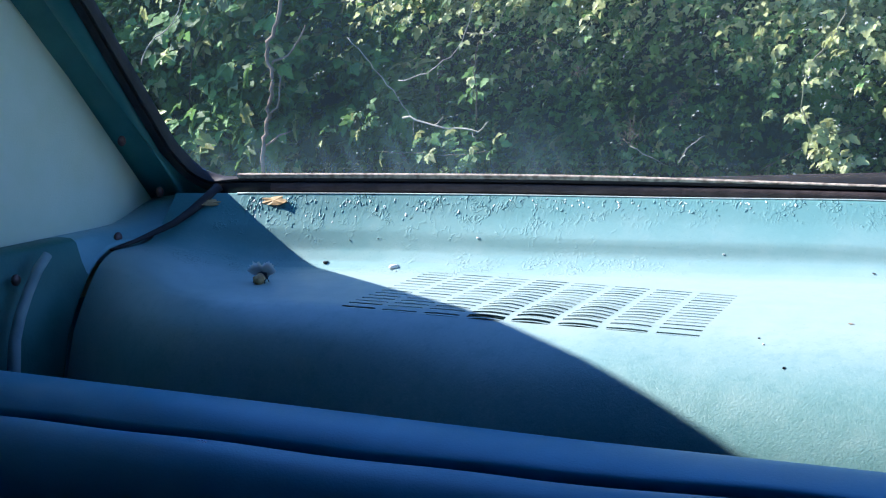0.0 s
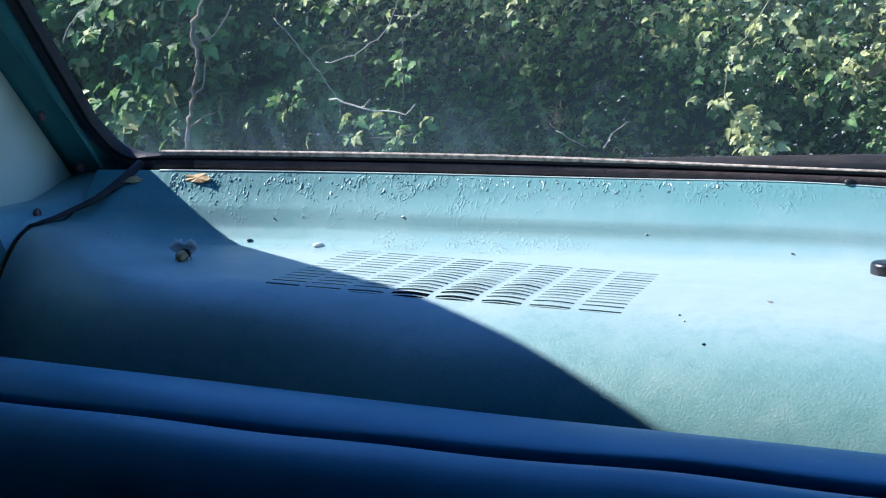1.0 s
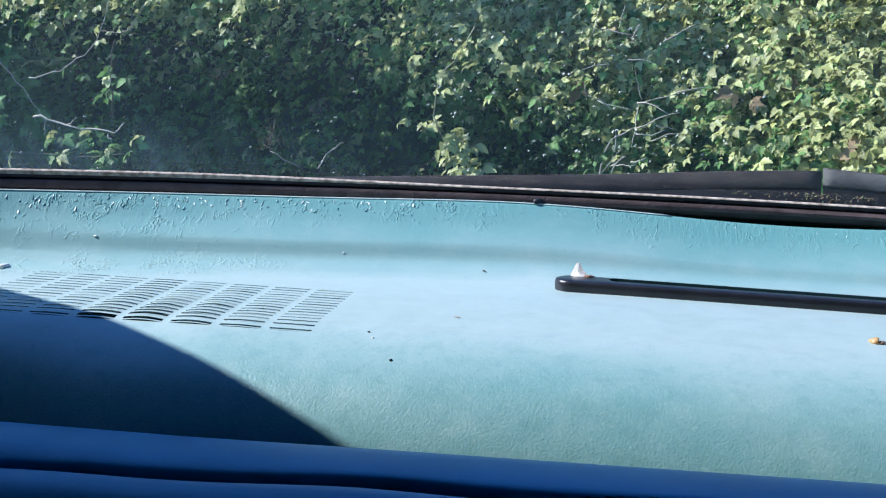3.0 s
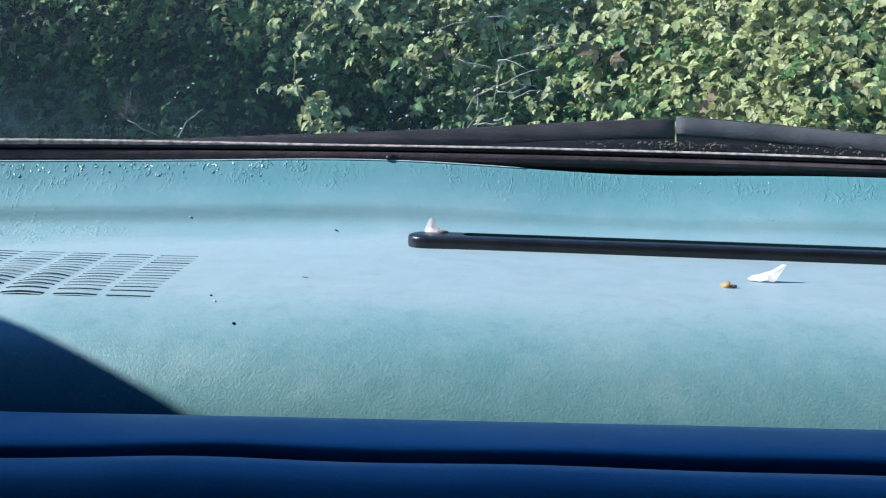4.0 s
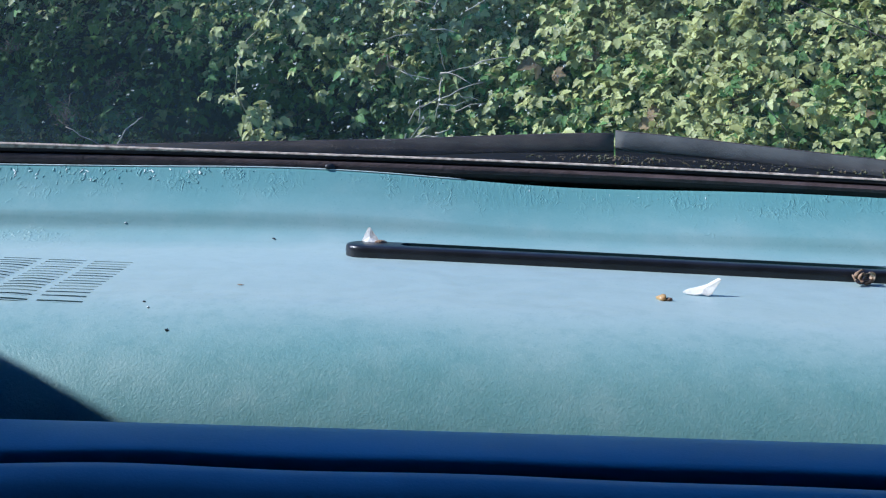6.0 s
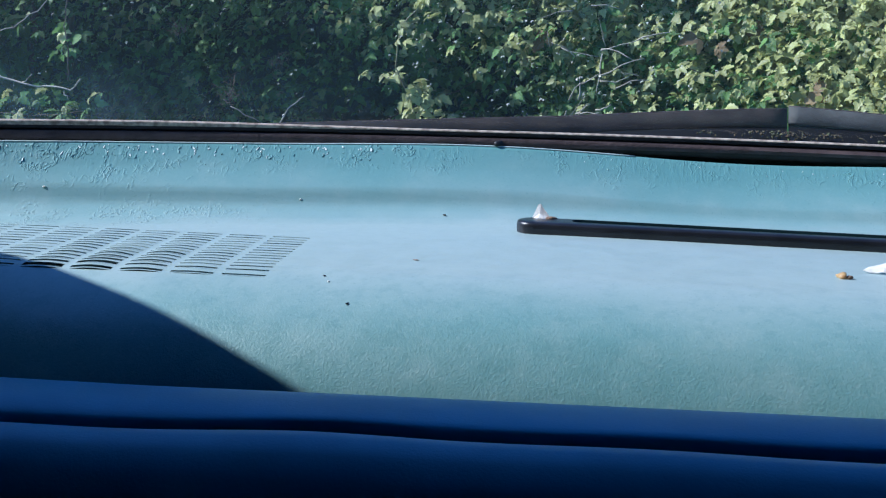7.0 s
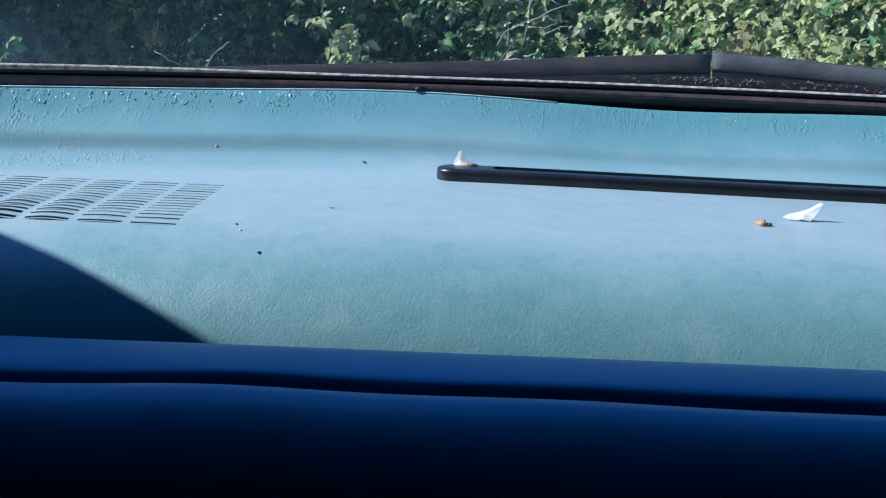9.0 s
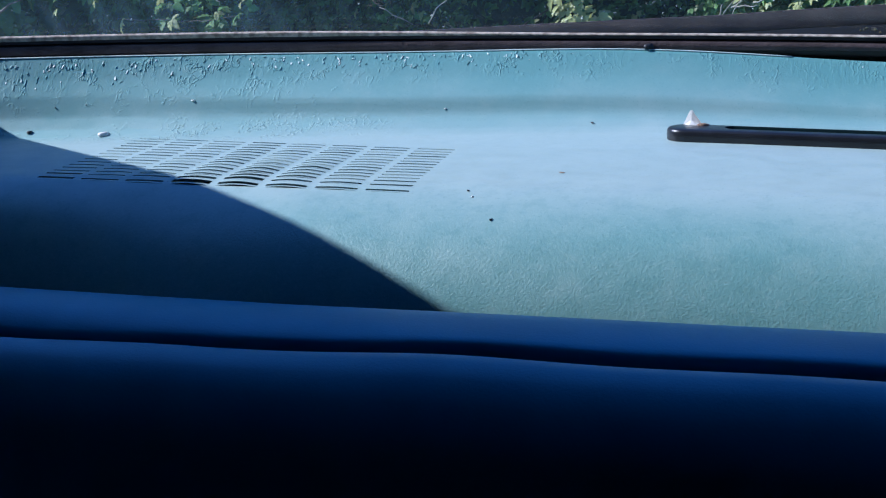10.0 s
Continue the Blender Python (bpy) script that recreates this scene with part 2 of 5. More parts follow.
BACKING = material("unseen_navy_backing", (0.022, 0.075, 0.15), (0.03, 0.09, 0.17), rough=0.9, scale=60, bump=0.0003, bump_scale=700)
LINER = material("off_white_headliner", (0.88, 0.89, 0.66), (0.92, 0.92, 0.71), rough=0.85, scale=40, bump=0.0003, bump_scale=800)
# For unseen cabin surfaces, dark so that they bounce little light.
CLOTH = material("dark_unseen_cabin_cloth", (0.025, 0.03, 0.04), (0.02, 0.025, 0.03), rough=0.9, scale=30)
RUBBER = material("weathered_rubber", (0.018, 0.014, 0.016), (0.035, 0.027, 0.03), rough=0.6, scale=60, bump=0.0004, bump_scale=400)
RUBBER_GREY = material("sun_greyed_rubber", (0.075, 0.050, 0.048), (0.13, 0.09, 0.085), rough=0.6, scale=80, bump=0.0005, bump_scale=400)
# One lip rubber in two copies: shade in the first, sky light in the second.
RUBBER_LIP = material("shaded_outer_rubber", (0.030, 0.025, 0.025), (0.065, 0.052, 0.046), rough=0.85, scale=45, bump=0.0004, bump_scale=300, spec=0.2)
RUBBER_SKYLIT = material("skylit_outer_rubber", (0.085, 0.080, 0.075), (0.14, 0.135, 0.125), rough=0.8, scale=45, bump=0.0004, bump_scale=300, spec=0.25)
MOSS = material("moss_and_grit", (0.07, 0.085, 0.03), (0.12, 0.075, 0.045), rough=0.9, scale=150, per_piece=0.5)
# Pale rubber: sunlight on the seal's top edge put into the colour.
RUBBER_PALE = material("sunlit_rubber_edge", (0.66, 0.56, 0.46), (0.28, 0.22, 0.18), rough=0.9, spec=0.1, scale=220, bump=0.0004, bump_scale=600)
PLASTIC = material("black_plastic", (0.012, 0.013, 0.017), (0.022, 0.023, 0.029), rough=0.30, scale=60, bump=0.0002, bump_scale=600)
# Near-black teal: the shade inside slots put into the colour.
VOID = material("recess_shade", (0.014, 0.034, 0.038), rough=0.95, spec=0.1)
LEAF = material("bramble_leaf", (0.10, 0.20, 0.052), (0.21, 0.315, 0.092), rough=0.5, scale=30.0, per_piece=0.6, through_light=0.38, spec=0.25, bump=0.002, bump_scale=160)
# Paler copy of the leaf: sunlight on the hedge put into the colour.
LEAF_PALE = material("sunlit_bramble_leaf", (0.42, 0.44, 0.15), (0.56, 0.55, 0.225), rough=0.40, scale=45.0, per_piece=0.45, through_light=0.36, spec=0.4, bump=0.002, bump_scale=160)
LEAF_DRY = material("withered_leaf", (0.34, 0.25, 0.12), (0.22, 0.14, 0.07), rough=0.7, scale=60, per_piece=0.4, through_light=0.3, bump=0.002, bump_scale=160)
# Near-white colour that stands in for glints on the leaves.
LEAF_GLINT = material("leaf_glint", (0.74, 0.70, 0.60), (0.60, 0.58, 0.44), rough=0.4, scale=60, per_piece=0.4, through_light=0.3)
BARK = material("brown_stem", (0.10, 0.07, 0.05), (0.17, 0.13, 0.09), rough=0.8, scale=60, bump=0.001, bump_scale=300)
DRY = material("bleached_twig", (0.55, 0.47, 0.37), (0.36, 0.30, 0.22), rough=0.75, scale=80, bump=0.0006, bump_scale=400)
BLEACHED = material("white_bleached_wood", (0.62, 0.53, 0.40), (0.36, 0.29, 0.21), rough=0.7, scale=120, bump=0.0005, bump_scale=400)
HUSK = material("buff_husk", (0.24, 0.17, 0.11), (0.14, 0.09, 0.06), rough=0.8, scale=90)
STEM = material("sapling_bark", (0.13, 0.08, 0.055), (0.36, 0.25, 0.18), rough=0.8, scale=28, bump=0.0008, bump_scale=300)
VINE = material("green_vine_stem", (0.30, 0.30, 0.15), (0.22, 0.17, 0.10), rough=0.6, scale=60)
# Near-black green for the shade deep inside the hedge.
HEDGE_SHADE = material("hedge_depth_shade", (0.015, 0.032, 0.020), (0.028, 0.045, 0.026), rough=0.95, scale=8, bump=0.02, bump_scale=25)
GRASS = material("rough_ground", (0.05, 0.075, 0.025), (0.09, 0.085, 0.05), rough=0.95, scale=3, bump=0.02, bump_scale=30)
WHITE = material("white_flake", (0.88, 0.87, 0.82), (0.76, 0.74, 0.68), rough=0.6, scale=300, bump=0.0003, bump_scale=900)
AMBER = material("amber_husk", (0.60, 0.42, 0.18), (0.38, 0.20, 0.07), rough=0.4, scale=300)
BROWN = material("brown_crumb", (0.16, 0.09, 0.05), (0.42, 0.29, 0.18), rough=0.7, scale=300, bump=0.0005, bump_scale=900)
BLACK = material("black_crumb", (0.015, 0.015, 0.018), (0.04, 0.04, 0.045), rough=0.5, scale=400)
FUZZ = material("grey_fluff", (0.93, 0.93, 0.92), (0.88, 0.88, 0.88), rough=0.35, scale=400, through_light=0.55, spec=0.9)
YELLOW = material("yellow_dead_leaf", (0.70, 0.50, 0.24), (0.55, 0.36, 0.15), rough=0.6, scale=120, bump=0.0006, bump_scale=300, through_light=0.2)
CREAM = material("cream_dry_leaf", (0.62, 0.50, 0.36), (0.42, 0.28, 0.17), rough=0.7, scale=250, bump=0.0004, bump_scale=900)
STEEL = material("rusty_screw", (0.10, 0.05, 0.05), (0.18, 0.12, 0.11), rough=0.45, metal=0.6, scale=400)


# ---- building helpers ----
def mesh_object(name, verts, faces, mat, parent=None, label="", smooth=True):
    me = bpy.data.meshes.new(name)
    me.from_pydata([tuple(v) for v in verts], [], faces)
    me.materials.append(mat)
    if smooth:
        me.polygons.foreach_set("use_smooth", [True] * len(me.polygons))
    me.update()
    ob = new(name, me)
    ob.parent = parent
    if label:
        tagged(ob, label)
    return ob


def part(name, bm, mat, parent=None, label="", smooth=True):
    me = bpy.data.meshes.new(name)
    bmesh.ops.recalc_face_normals(bm, faces=bm.faces)
    bm.to_mesh(me)
    bm.free()
    me.materials.append(mat)
    if smooth:
        me.polygons.foreach_set("use_smooth", [True] * len(me.polygons))
    ob = new(name, me)
    ob.parent = parent
    if label:
        tagged(ob, label)
    return ob


def empty(name, label, category, group="", kind=""):
    return tagged(new(name), label, category, group, kind)


def sharp(ob, degrees=35):
    """Keeps edges above the angle crisp on a smooth mesh."""
    me = ob.data
    bm = bmesh.new()
    bm.from_mesh(me)
    for e in bm.edges:
        if len(e.link_faces) == 2 and e.calc_face_angle(0) > radians(degrees):
            e.smooth = False
    bm.to_mesh(me)
    bm.free()
    return ob


def sweep(path, profile, caps=True):
    """Verts and faces of a profile [(a, b)] carried along a path of (point, axis_a, axis_b)."""
    verts, faces, n = [], [], len(profile)
    for p, a, b in path:
        for u, w in profile:
            verts.append(p + a * u + b * w)
    for i in range(len(path) - 1):
        for j in range(n):
            k = (j + 1) % n
            faces.append((i * n + j, i * n + k, (i + 1) * n + k, (i + 1) * n + j))
    if caps:
        faces.append(tuple(range(n - 1, -1, -1)))
        faces.append(tuple((len(path) - 1) * n + j for j in range(n)))
    return verts, faces


def tube(points, r0, r1, sides=6):
    """Verts and faces of a tapered, round rod along points."""
    pts = [Vector(p) for p in points]
    rows = []
    for i, p in enumerate(pts):
        d = (pts[min(i + 1, len(pts) - 1)] - pts[max(i - 1, 0)]).normalized()
        a = d.cross(Vector((0.13, 0.21, 0.97))).normalized()
        b = d.cross(a)
        r = r0 + (r1 - r0) * i / (len(pts) - 1)
        rows.append((p, a * r, b * r))
    ring = [(math.cos(2 * math.pi * k / sides), math.sin(2 * math.pi * k / sides)) for k in range(sides)]
    return sweep(rows, ring)


def box(bm, x0, x1, y0, y1, z0, z1):
    bmesh.ops.create_cube(bm, size=1, matrix=Matrix.LocRotScale(
        ((x0 + x1) / 2, (y0 + y1) / 2, (z0 + z1) / 2), None, (x1 - x0, y1 - y0, z1 - z0)))


def smooth01(v):
    v = min(1.0, max(0.0, v))
    return v * v * (3 - 2 * v)


# ---- the plan: shelf, window line and seat ----
X_MID, X_LEFT, X_RIGHT = 0.13, -0.634, 0.894
RAKE = 0.86


def window_y(x):
    return 0.955 - 0.115 * ((x - X_MID) / 0.77) ** 2


def window_z(x):
    u = min(x, 0.6) + 0.6
    return 0.0640 - 0.0155 * u - 0.0135 * u * u


def shelf_edge_z(x):
    return window_z(x) - 0.0113 + 0.0025 * math.exp(-((x + 0.10) / 0.10) ** 2) - 0.0042 * math.exp(-((x - 0.10) / 0.10) ** 2)


def sag(x):
    """How far the shelf falls away across the car."""
    return -0.036 * 0.03 * math.log1p(math.exp(min(40, (x + 0.06) / 0.03)))


FRONT = [(0.600, -0.16), (0.604, -0.11), (0.608, -0.08), (0.613, -0.062), (0.618, -0.048), (0.624, -0.038), (0.631, -0.029), (0.637, -0.0225),
         (0.643, -0.0175), (0.651, -0.0125), (0.660, -0.0085), (0.670, -0.005), (0.680, -0.0022), (0.690, -0.0006), (0.700, 0.0)]


def swing(x):
    """How far the rolled front edge lies back near the shelf's end."""
    return 0.040 * smooth01((-0.50 - x) / 0.134)


def shelf_z(x, y):
    """Height of the shelf's top: a rolled front, a flat middle and a sweep up to the window."""
    base = sag(x)
    back = window_y(x) - 0.012
    rise = 0.019 * smooth01((-0.53 - x) / 0.1)
    o = y - back
    if y < 0.70 + swing(x):
        ys, zs = zip(*FRONT)
        z = float(np.interp(y - swing(x), ys, zs))
        z = z * (1 + 1.0 * smooth01((-0.22 - x) / 0.15)) - 3.0 * max(0.0, -z - 0.009) * smooth01((-0.30 - x) / 0.15) + base + rise
    else:
        z = base + rise
    # the front corner at the end is rounded off
    z -= 0.060 * min(1.0, max(0.0, (-0.530 - x) / 0.104)) ** 2 * smooth01((0.755 - y) / 0.10)
    e = shelf_edge_z(x)
    flat, crease = base + rise, 0.0205 + (e - 0.046) * 0.9 + rise * 0.3
    crease = max(crease, flat + 0.004)
    e = max(e, crease + 0.006)
    tight = 0.55 + 0.45 * smooth01((x + 0.52) / 0.3)
    if o > -0.080 * tight:
        k = smooth01((x + 0.46) / 0.16)
        soft = float(np.interp(o / tight, (-0.080, -0.064, -0.050, -0.036, -0.020, 0.0),
                               (flat, flat + 0.14 * (crease - flat), flat + 0.45 * (crease - flat), crease, crease + 0.40 * (e - crease), e)))
        z = (1 - k) * soft + k * float(np.interp(o / tight, (-0.080, -0.064, -0.0525, -0.0465, -0.0435, -0.0395, -0.036, -0.020, 0.0),
                            (flat, flat + 0.09 * (crease - flat), flat + 0.24 * (crease - flat), flat + 0.38 * (crease - flat), flat + 0.54 * (crease - flat),
                             flat + 0.90 * (crease - flat), crease + 0.02 * (e - crease), crease + 0.40 * (e - crease), e)))
    return z


# ---- the parcel shelf with its slotted speaker grille ----
GX0, GX1, GY0, GY1, COLS, ROWS = -0.4090, -0.1690, 0.689, 0.805, 8, 15


def skew(x, y):
    """Shifts the grille to fit the camera's view: its left end lies further back and is deeper. Fades out beyond its
    rim.
    """
    u = min(1.0, max(0.0, (x - GX0) / (GX1 - GX0)))
    v = min(1.0, max(0.0, (y - GY0) / (GY1 - GY0)))
    far = max(GX0 - x, x - GX1, GY0 - y, y - GY1, 0.0)
    w = 1 - smooth01(far / 0.05)
    dy = (1 - v) * (0.0045 * (1 - u) - 0.0105 * u) + v * (0.024 * (1 - u) - 0.0110 * u)
    dx = (1 - v) * (0.0005 * (1 - u) + 0.0025 * u) + v * (-0.0005 * (1 - u) - 0.0030 * u)
    return x + w * dx, y + w * dy


def build_shelf():
    shelf = empty("parcel_shelf", "teal painted metal shelf with flaking paint under the window", "parcel shelf")
    xs = sorted(set([round(v, 4) for v in np.linspace(X_LEFT, GX0, 24)] + [round(v, 4) for v in np.linspace(GX0, GX1, 17)]
                    + [round(v, 4) for v in np.linspace(GX1, X_RIGHT, 90)]))
    fy = [p[0] for p in FRONT if p[0] < GY0]
    mid = list(np.linspace(GY0, GY1, 46))
    back = list(np.linspace(0, 1, 52))[1:]
    verts, faces, index = [], [], {}
    rows = len(fy) + len(mid) + len(back)
    for i, x in enumerate(xs):
        a = swing(x)
        ys = [y + a for y in fy] + [GY0 + a + (y - GY0) * (GY1 - GY0 - a) / (GY1 - GY0) for y in mid] + [GY1 + (window_y(x) - 0.012 - GY1) * v for v in back]
        for j, y in enumerate(ys):
            index[i, j] = len(verts)
            px, py = skew(x, y)
            verts.append((px, py, shelf_z(px, py)))
    for i in range(len(xs) - 1):
        for j in range(rows - 1):
            inside = GX0 - 1e-6 <= xs[i] and xs[i + 1] <= GX1 + 1e-6 and len(fy) <= j < len(fy) + len(mid) - 1
            if not inside:
                faces.append((index[i, j], index[i + 1, j], index[i + 1, j + 1], index[i, j + 1]))
    # turned-down lip under the window rubber, and the metal's edge
    n = len(verts)
    for i, x in enumerate(xs):
        y = window_y(x) - 0.012
        verts.append((x, y + 0.003, shelf_z(x, y) - 0.002))
        verts.append((x, y + 0.004, shelf_z(x, y) - 0.03))
    for i in range(len(xs) - 1):
        faces.append((index[i, rows - 1], index[i + 1, rows - 1], n + 2 * i + 2, n + 2 * i))
        faces.append((n + 2 * i, n + 2 * i + 2, n + 2 * i + 3, n + 2 * i + 1))
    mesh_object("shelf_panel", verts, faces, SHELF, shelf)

    # pale strip on the turned metal edge: light caught there put into the colour
    rows = []
    for x in np.linspace(-0.585, 0.02, 60):
        y = window_y(x) - 0.0122
        rows.append((Vector((x, y, shelf_z(x, y) + 0.0004)), Vector((0, 1, 0)), Vector((0, 0, 1))))
    v, f = sweep(rows, [(-0.0006, -0.0004), (-0.0005, 0.0001), (0.0, 0.0003), (0.0010, 0.0003), (0.0012, -0.0006)])
    mesh_object("panel_edge", v, f, EDGE, shelf, "thin pale strip painted as the sunlit edge of the metal")

    # slotted panel: columns of pressed louvres with real openings between them
    verts, faces, louvres = [], [], []
    pitch_x, pitch_y = (GX1 - GX0) / COLS, (GY1 - GY0) / ROWS
    bent = [0.95, 0.95, 0.95, 1.12, 1.15, 1.10, 1.05, 1.00]
    arch = [0.0001, 0.0003, 0.0007, 0.0014, 0.0018, 0.0016, 0.0008, 0.0002]
    rnd = random.Random(5)
    for c in range(COLS):
        x0 = GX0 + c * pitch_x
        across = [0.0, 0.07, 0.085, 0.21, 0.36, 0.5, 0.64, 0.79, 0.915, 0.93, 1.0]
        for r in range(ROWS):
            y0 = GY0 + r * pitch_y
            wide = 1.5 if (c, r) in ((3, 0), (4, 1)) else 1.2 if (c, r) in ((4, 2), (5, 0), (3, 1), (4, 0)) else 1.0
            cut0, cut1 = y0 + pitch_y * 0.18, y0 + pitch_y * (0.18 + rnd.uniform(0.20, 0.30) * bent[c] * wide * (0.80 + 0.45 * r / ROWS if c == 7 else 1.15 - 0.30 * r / ROWS))
            sway = rnd.uniform(0.75, 1.15)
            fall = max(0.15, 1.0 - abs(r - 4.5) / 11)
            lines = []
            for y, rise in ((y0, 0.88), (cut0, 0.88), (cut1, 1.0), ((cut1 + y0 + pitch_y) / 2, 0.96), (y0 + pitch_y, 0.88)):
                row = []
                for a in across:
                    bulge = math.sin(math.pi * (a - 0.07) / 0.86) if 0.07 < a < 0.93 else 0.0
                    lift = bulge * arch[c] * fall * rise * sway
                    x = x0 + a * pitch_x
                    row.append(len(verts))
                    px, py = skew(x, y)
                    verts.append((px, py, shelf_z(px, py) + lift))
                lines.append(row)
            for k in range(4):
                for q in range(len(across) - 1):
                    if k > 0 and 0.08 < (across[q] + across[q + 1]) / 2 < 0.92:
                        continue
                    faces.append((lines[k][q], lines[k][q + 1], lines[k + 1][q + 1], lines[k + 1][q]))
            # turned edges of the opening
            low = []
            for q in range(2, 9):
                v = verts[lines[1][q]]
                low.append(len(verts))
                verts.append((v[0], v[1] + 0.0003, v[2] - 0.0022))
            for q in range(6):
                faces.append((lines[1][q + 2], lines[1][q + 3], low[q + 1], low[q]))
            lean = rnd.uniform(0.0002, 0.0010) if r < 2 else rnd.uniform(-0.0002, 0.0005)
            # the louvre behind the opening: its turned-down lip, crown and root
            lv = [Vector(verts[lines[2][q]]) + Vector((0, lean, -0.0007)) for q in range(2, 9)]
            lv += [Vector(verts[lines[k][q]]) for k in (2, 2, 3, 4) for q in range(2, 9)]
            louvres.append((lv, [(7 * k + q, 7 * k + q + 1, 7 * k + q + 8, 7 * k + q + 7) for k in (0, 2, 3) for q in range(6)]))
    grille = mesh_object("speaker_grille", verts, faces, SHELF, shelf, "slotted speaker grille pressed into the teal metal, some louvres bent")
    for lv, lf in louvres:
        mesh_object("louvre", lv, lf, SHELF, grille)
    # Dark box below the openings so that they look shaded.
    bm = bmesh.new()
    box(bm, GX0 - 0.012, GX1 + 0.012, GY0 - 0.012, GY1 + 0.03, -0.060, -0.026)
    part("slot_shade_box", bm, VOID, shelf, "dark box added below the slots, their shade put into its colour", smooth=False)
    # curled chips of paint along the window, some in a paler colour as highlights
    chips = {False: ([], []), True: ([], [])}
    rnd = random.Random(11)
    for k in range(520):
        x = X_LEFT + 0.06 + (rnd.random() ** 1.9) * 1.0 if rnd.random() < 0.75 else rnd.uniform(-0.35, 0.5)
        depth = min(0.018, 0.001 + abs(rnd.gauss(0, 1)) * 0.006)
        if x > -0.12 and rnd.random() < 0.7:
            continue
        y = window_y(x) - 0.013 - depth
        z = shelf_z(x, y)
        nx, ny = rnd.uniform(0.0002, 0.0006), rnd.uniform(0.0004, 0.0015)
        if x > -0.16:
            nx, ny = nx * 0.55, ny * 0.35
        slope = (shelf_z(x, y + 0.004) - z) / 0.004
        turn = rnd.gauss(0, 0.6)
        curl = rnd.uniform(0.0001, 0.0004)
        up = Vector((0, -slope, 1)).normalized()
        ax = Vector((math.cos(turn), math.sin(turn), slope * math.sin(turn)))
        ay = Vector((-math.sin(turn), math.cos(turn), slope * math.cos(turn)))
        verts, faces = chips[rnd.random() < 0.3]
        base = len(verts)
        for j, v in enumerate((-1, -0.2, 0.5, 1)):
            wide = (0.7, 1.0, 0.8, 0.6)[j] * rnd.uniform(0.5, 1.5)
            for u in (-1, 0, 1):
                lift = curl * (0.5 + 0.5 * u) * (1.3 if j < 2 else 0.8) + 0.0001
                verts.append(Vector((x, y, z)) + ax * (u * nx * wide) + ay * (v * ny) + up * lift)
        for j in range(3):
            for u in range(2):
                a = base + j * 3 + u
                faces.append((a, a + 1, a + 4, a + 3))
    tagged(mesh_object("flaking_paint", *chips[False], SHELF, shelf, "curled chips of flaking teal paint"), kind="stuff")
    tagged(mesh_object("flaking_paint", *chips[True], EDGE, shelf, "chalky pale chips of flaking paint"), kind="stuff")
    return shelf


# ---- rear window: rubber seal, pale edge, pane, loose outer lip ----
INWARD = Vector((0, -1, -RAKE)).normalized()


def window_loop():
    """Path of the glass edge: bottom from the left to the right, up the pillar, along the header and down again."""
    pts = []
    for x in np.linspace(-0.600, 0.860, 110):
        pts.append((Vector((x, window_y(x), window_z(x))), Vector((0, 0, 1))))
    xl, xr, top = -0.632, 0.892, 0.312
    lean = 0.07
    yl, zl = window_y(-0.600), window_z(-0.600)
    yr, zr = window_y(0.860), window_z(0.860)
    fade = lambda s: smooth01(s / 0.35)

    def at(x, s, right):
        y, z = (yr, zr * (1 - fade(s)) + zl * fade(s)) if right else (yl, zl)
        return Vector((x - (lean * s if right else -lean * s), y - RAKE * s, z + s))

    out = [p for p, _ in pts]
    r = 0.028
    for k in range(1, 9):
        a = math.pi / 2 * k / 8
        out.append(at(0.860 + r * math.sin(a), (r * (1 - math.cos(a))) * 0.77, True))
    for s in np.linspace(0.03, top, 10):
        out.append(at(xr, s, True))
    for x in np.linspace(xr - 0.03, xl + 0.03, 30):
        f = (x - xl) / (xr - xl)
        a, b = at(xl, top + 0.018, False), at(xr, top + 0.018, True)
        p = a.lerp(b, f)
        out.append(p)
    for s in np.linspace(top, 0.03, 24):
        out.append(at(xl, s, False))
    for k in range(1, 8):
        a = math.pi / 2 * (1 - k / 8)
        out.append(at(-0.600 - r * math.sin(a), (r * (1 - math.cos(a))) * 0.77, False))
    return out


